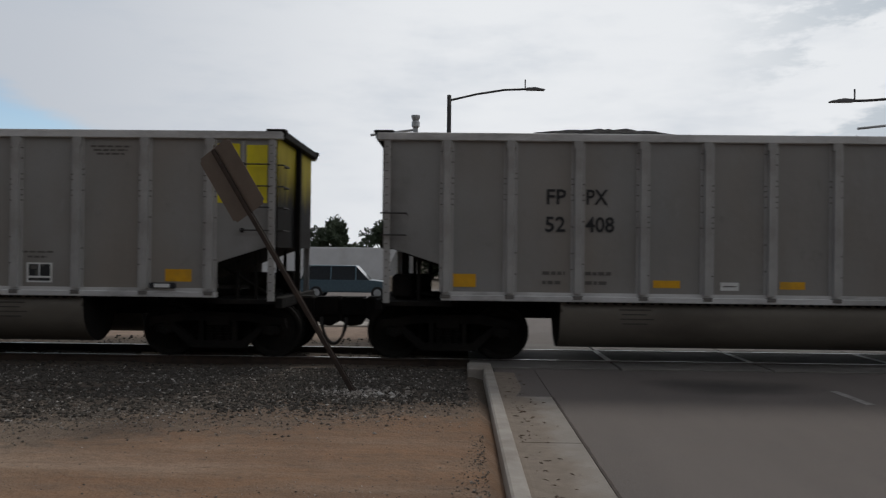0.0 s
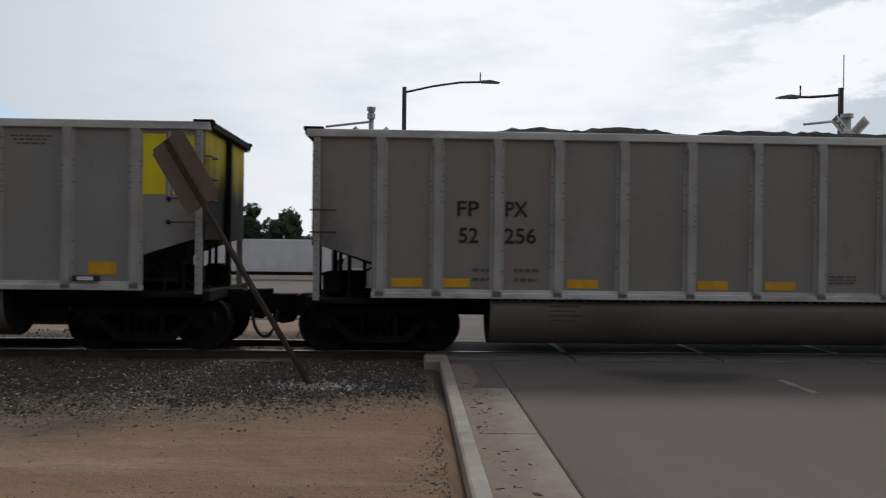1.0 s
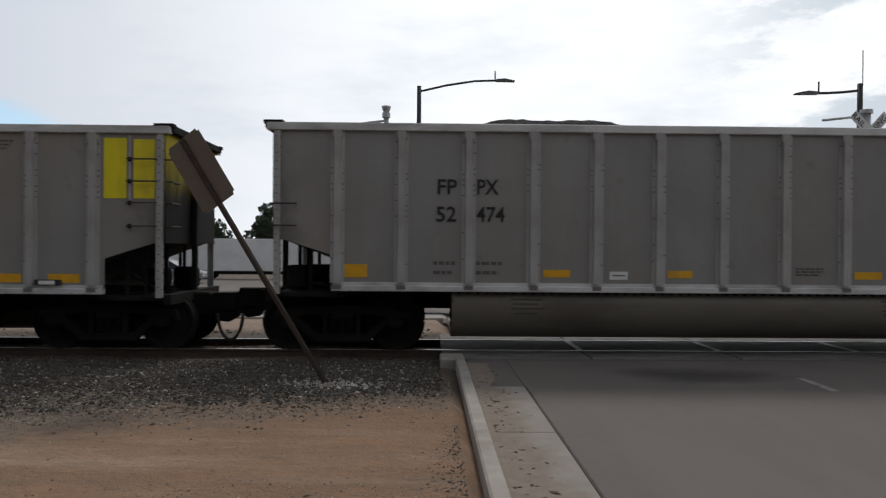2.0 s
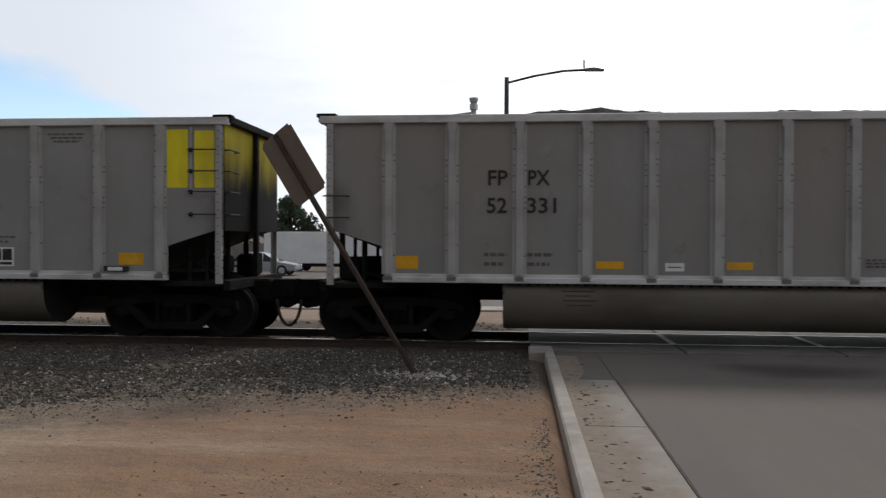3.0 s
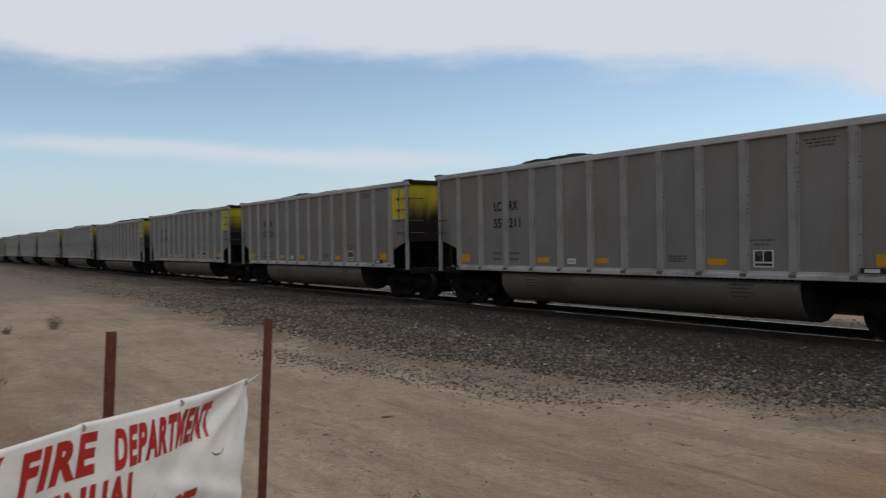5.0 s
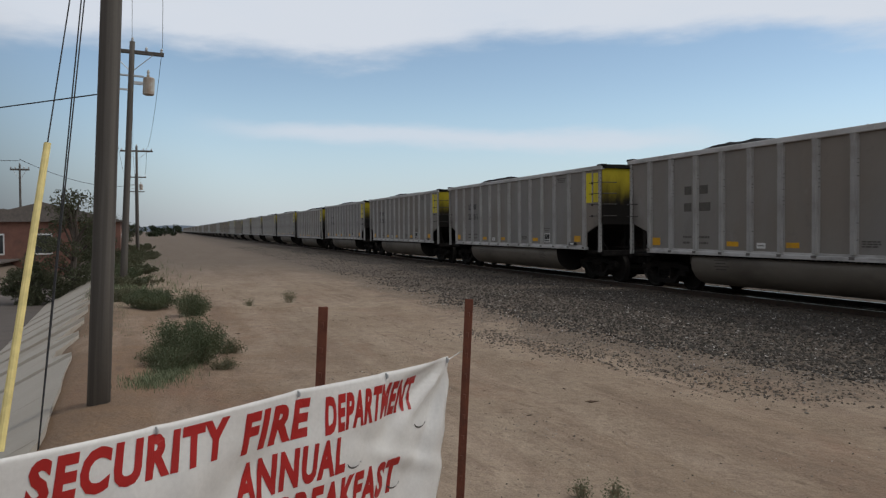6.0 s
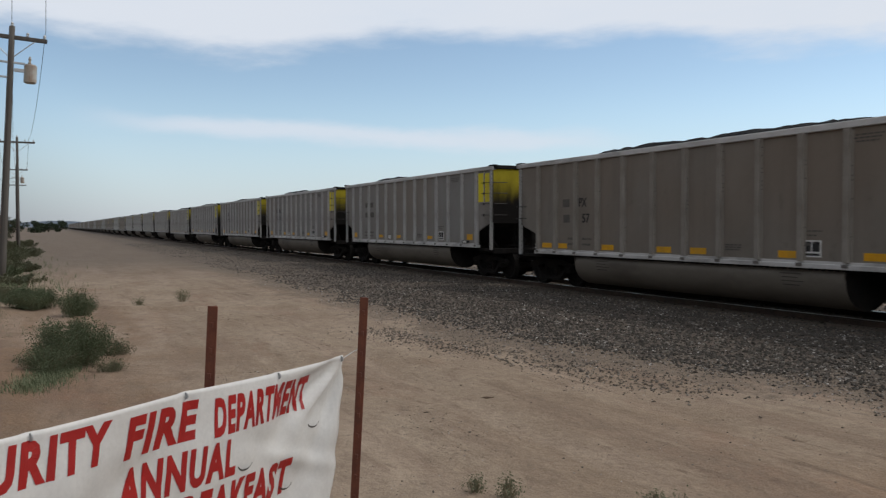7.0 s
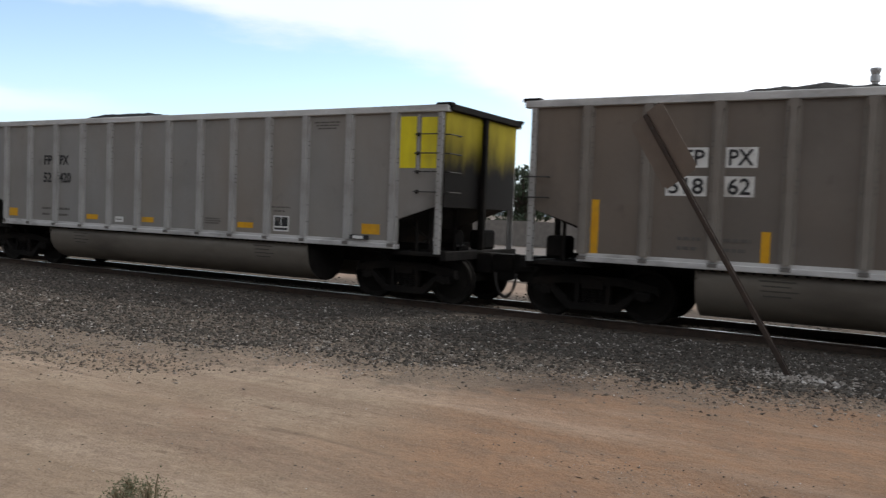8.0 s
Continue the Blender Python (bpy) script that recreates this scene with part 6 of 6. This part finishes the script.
SLATE = plain("slate_blue_paint", (0.10, 0.16, 0.20), 0.3, 0.3)
BLUE = plain("bright_blue_paint", (0.02, 0.09, 0.32), 0.25, 0.2)
SILVER = plain("silver_paint", (0.42, 0.44, 0.46), 0.3, 0.5)
CARWHITE = plain("white_car_paint", (0.72, 0.73, 0.74), 0.3)
CARS = [
    (car(-5.7, 43.0, 0, SLATE, "slate-blue estate car rolling along the far street", True, 4.9), -5.7, 43.0, 0, 4.0),
    (car(-15.1, 28.5, -12, BLUE, "bright blue saloon car driving past the crossing", False, 4.5), -15.4, 28.5, -12, 8.0),
    (car(9.2, 40.5, 180, SILVER, "silver sport utility car on the far street", True, 4.9), 9.2, 40.5, 180, 0),
    (car(5.4, 44.0, 180, CARWHITE, "white pickup-sized car on the far street", True, 5.0), 5.4, 44.0, 180, 0),
    (car(-15.8, 50.0, 0, SILVER, "silver saloon car parked on the far street", False, 4.6), -15.8, 50.0, 0, 0),
    (car(13.9, 46.0, 90, CARWHITE, "white car stopped at the lights", False, 4.6, True), 13.9, 46.0, 90, 0),
]


def crossing_signal(x, y, label, facing=0.0, gate=True, lift=0.0, top=4.95, cross=4.2):
    """Mast with crossed boards, a pair of round flashers, a bell on top and a gate arm."""
    s = root("crossing_signal", label, "railway signal", "signals at the crossing", at=pose(x, y, -0.03 + lift, 0, 0, facing))
    part("mast", tubed([(0, 0, -lift - 0.15), (0, 0, top)], 0.065 if gate else 0.10, 12), GALV, s, smooth=True)
    bm = bmesh.new()
    if not gate:
        lathe(bm, [(0.10, 0.0), (0.15, 0.01), (0.15, 0.10), (0.02, 0.12)], 14, Matrix.Translation((0, 0, top - 0.04)))
        part("cap", bm, GALV, s, "pale mast cap")
        bm = bmesh.new()
    lathe(bm, [(0.07, 0.0), (0.10, 0.02), (0.10, 0.14), (0.07, 0.16), (0.09, 0.2), (0.11, 0.26), (0.11, 0.30), (0.03, 0.31)], 14, Matrix.Translation((0, 0, top - 0.03)))
    if gate:
        part("bell", bm, GALV, s, "grey crossing bell")
    else:
        bm.free()
    for ang, words in ((45, ("RAIL", "ROAD")), (-45, ("CROS", "SING"))):
        m = pose(0, -0.14 if ang > 0 else -0.122, cross, 0, ang, 0)
        bd = part("crossbuck_board", boxed(-0.64, 0.64, -0.006, 0.006, -0.115, 0.115), WHITE, s, "white board with black letters", at=m)
        for k, wd in enumerate(words):
            me = lettering(wd, 0.13, BLACK, width=0.40)
            part("letters", me, None, bd, at=pose(-0.63 if k == 0 else 0.17, -0.012, -0.065, 90))
    part("light_bar", boxed(-0.48, 0.48, -0.03, 0.03, 2.90, 2.96), GALV, s)
    for sx in (-0.38, 0.38):
        bm = bmesh.new()
        lathe(bm, [(0.30, 0.0), (0.30, 0.012), (0.02, 0.015)], 24, Matrix.Translation((sx, -0.06, 2.74)) @ Matrix.Rotation(math.pi / 2, 4, "X"))
        disc = part("backing_disc", bm, SIGNALBLACK, s, "round black signal backing")
        bm = bmesh.new()
        lathe(bm, [(0.10, 0.0), (0.098, 0.02), (0.02, 0.035)], 16, Matrix.Translation((sx, -0.078, 2.74)) @ Matrix.Rotation(math.pi / 2, 4, "X"))
        part("lens", bm, REDLAMP if sx < 0 else LENS, disc, "lit red lens" if sx < 0 else "dark red lens")
        hood = bmesh.new()
        for k in range(13):
            a = math.pi * k / 12
            box(hood, -0.016, 0.016, -0.30, -0.075, -0.004, 0.004, m=Matrix.Translation((sx + 0.125 * math.cos(a), 0, 2.74 + 0.125 * math.sin(a))) @ Matrix.Rotation(math.pi / 2 - a, 4, "Y"))
        part("visor", hood, SIGNALBLACK, disc)
    part("gate_mechanism", boxed(-0.62, -0.10, -0.25, 0.25, 0.55, 1.25, 0.04), STUCCO, s, "tan gate mechanism housing")
    part("counterweight", prismed([(-0.75, 1.2), (-0.35, 2.1), (-0.10, 2.0), (0.10, 1.3), (0.35, 0.95), (0.2, 0.75)], "y", 0.12, 0.26), GALV, s, "grey gate counterweight arm")
    part("sensor_arm", tubed([(0.05, 0.05, top - 0.07), (-1.12, 0.05, top - 0.22)], 0.03, 8), GALV, s)
    if gate:
        arm = part("gate_arm", boxed(0.2, 5.2, 0.16, 0.20, 0.62, 0.74), WHITE, s, "white and red gate arm, lowered")
        for k in range(6):
            part("stripe", boxed(0.5 + 0.8 * k, 0.9 + 0.8 * k, 0.154, 0.206, 0.618, 0.742), REDINK, arm, "red stripe")
    return s


crossing_signal(-1.03, 20.1, "grey railway crossing mast with white crossed boards and red flashers", 0)
crossing_signal(10.52, 19.4, "grey railway crossing mast with white crossed boards", 8, False, 0.5, 4.58, 4.06)


def street_lamp(x, y, top, reach, rise, label, rz=0.0):
    s = root("street_lamp", label, "street lamp", "street lamps past the railway", at=pose(x, y, -0.03, 0, 0, rz))
    part("pole", tubed([(0, 0, -0.68), (0, 0, top)], 0.13, 12, 0.10), DARKPOLE, s, smooth=True)
    part("arm", tubed([(0, 0, top - 0.25), (reach * 0.35, 0, top - 0.25 + rise * 0.55), (reach * 0.7, 0, top - 0.25 + rise * 0.92), (reach, 0, top - 0.25 + rise)], 0.05, 8), DARKPOLE, s)
    sgn = 1 if reach > 0 else -1
    base = top - 0.25 + rise
    head = prismed([(reach - 0.1 * sgn, base + 0.04), (reach + 0.3 * sgn, base + 0.07), (reach + 0.75 * sgn, base - 0.02), (reach + 0.72 * sgn, base - 0.06), (reach - 0.1 * sgn, base - 0.05)], "y", -0.15, 0.15)
    part("lamp_head", head, DARKHEAD, s)
    if sgn < 0:
        part("aerial", tubed([(0.1, 0, top - 0.1), (0.1, 0, top + 1.25)], 0.02, 6), GALV, s, "thin pale aerial")
    part("photocell", tubed([(reach - 0.15 * sgn, 0, top - 0.2 + rise), (reach - 0.15 * sgn, 0, top + 0.18 + rise)], 0.03, 6), DARKPOLE, s)
    return s


street_lamp(-0.42, 37.0, 9.05, 3.6, 0.55, "dark steel street lamp with a long curved arm")
street_lamp(16.05, 30.0, 7.95, -1.7, -0.12, "dark steel street lamp with a short arm")


def signal_head(parent, x, z, red=False):
    h = part("signal_head", boxed(x - 0.17, x + 0.17, -0.15, 0.10, z - 0.52, z + 0.52, 0.03), SIGNALBLACK, parent, "black traffic signal")
    for k, q in enumerate((0.33, 0.0, -0.33)):
        bm = bmesh.new()
        lathe(bm, [(0.11, 0.0), (0.10, 0.02), (0.02, 0.03)], 14, Matrix.Translation((x, -0.155, z + q)) @ Matrix.Rotation(math.pi / 2, 4, "X"))
        part("lens", bm, REDLAMP if (red and k == 0) else LENS, h)


def mast_arm(x, y, top, reach, label, heads, plates, lamp=False, rz=0.0):
    s = root("traffic_signal", label, "traffic light", "traffic lights at the intersection", at=pose(x, y, -0.03, 0, 0, rz))
    part("pole", tubed([(0, 0, -0.68), (0, 0, top + (2.6 if lamp else 0.3))], 0.13, 12, 0.10), DARKPOLE, s, smooth=True)
    part("mast", tubed([(0, 0, top - 0.1), (reach, 0, top + 0.15)], 0.09, 10, 0.05), DARKPOLE, s)
    for hx, red in heads:
        signal_head(s, hx, top, red)
    for px in plates:
        part("sign_plate", boxed(px - 0.38, px + 0.38, -0.14, -0.12, top - 0.28, top + 0.42), WHITE, s, "white sign plate")
    return s


mast_arm(15.4, 44, 5.5, -6.6, "dark steel traffic signal mast with a long arm", ((-4.55, False), (-2.2, False)), (-5.5,), False)
mast_arm(18.4, 45, 4.75, -0.7, "short signal post at the street corner", ((-0.6, False),), (), False)
mast_arm(22.0, 56, 4.4, -10.3, "dark steel traffic signal mast with red light showing", ((-9.9, True), (-7.0, False)), (-9.0,), False)
mast_arm(3.8, 51, 5.5, -6.5, "dark steel traffic signal pole beside the far street", ((-0.25, False), (-5.6, False)), (), True)

# low wall of the yard across the street and distant hills
thing("yard_fence", boxed(-80, -19, 60.2, 60.4, -0.8, 1.3), surface("grey_fence_board", (0.24, 0.22, 0.20), (0.18, 0.165, 0.15), 3, 0.9), "grey board fence along the far street", "fence", kind="structure")
hills = bmesh.new()
prev = None
for k in range(181):
    a = radians(-60 + k * 1.25)
    d = 2200.0
    h = 12 + 120 * smooth01(60 - k * 1.25, 8, 22) + 8 * noise.noise((k * 0.09, 2, 0)) + 9 * noise.noise((k * 0.33, 7, 0))
    b0, b1 = hills.verts.new((-d * math.sin(a), d * math.cos(a), -5)), hills.verts.new((-d * math.sin(a) * 1.05, d * math.cos(a) * 1.05, h))
    if prev:
        hills.faces.new((prev[0], b0, b1, prev[1]))
    prev = (b0, b1)
thing("distant_hills", hills, surface("hazy_hillside", (0.12, 0.15, 0.19), (0.10, 0.13, 0.17), 0.01, 0.95, 0, 0.05, 0), "low hazy blue-grey hills on the horizon", "hills", kind="structure")

# road traffic that rolls on behind the train
ROLLERS = [(o, x, y, rz, v) for o, x, y, rz, v in CARS if v]
motions()
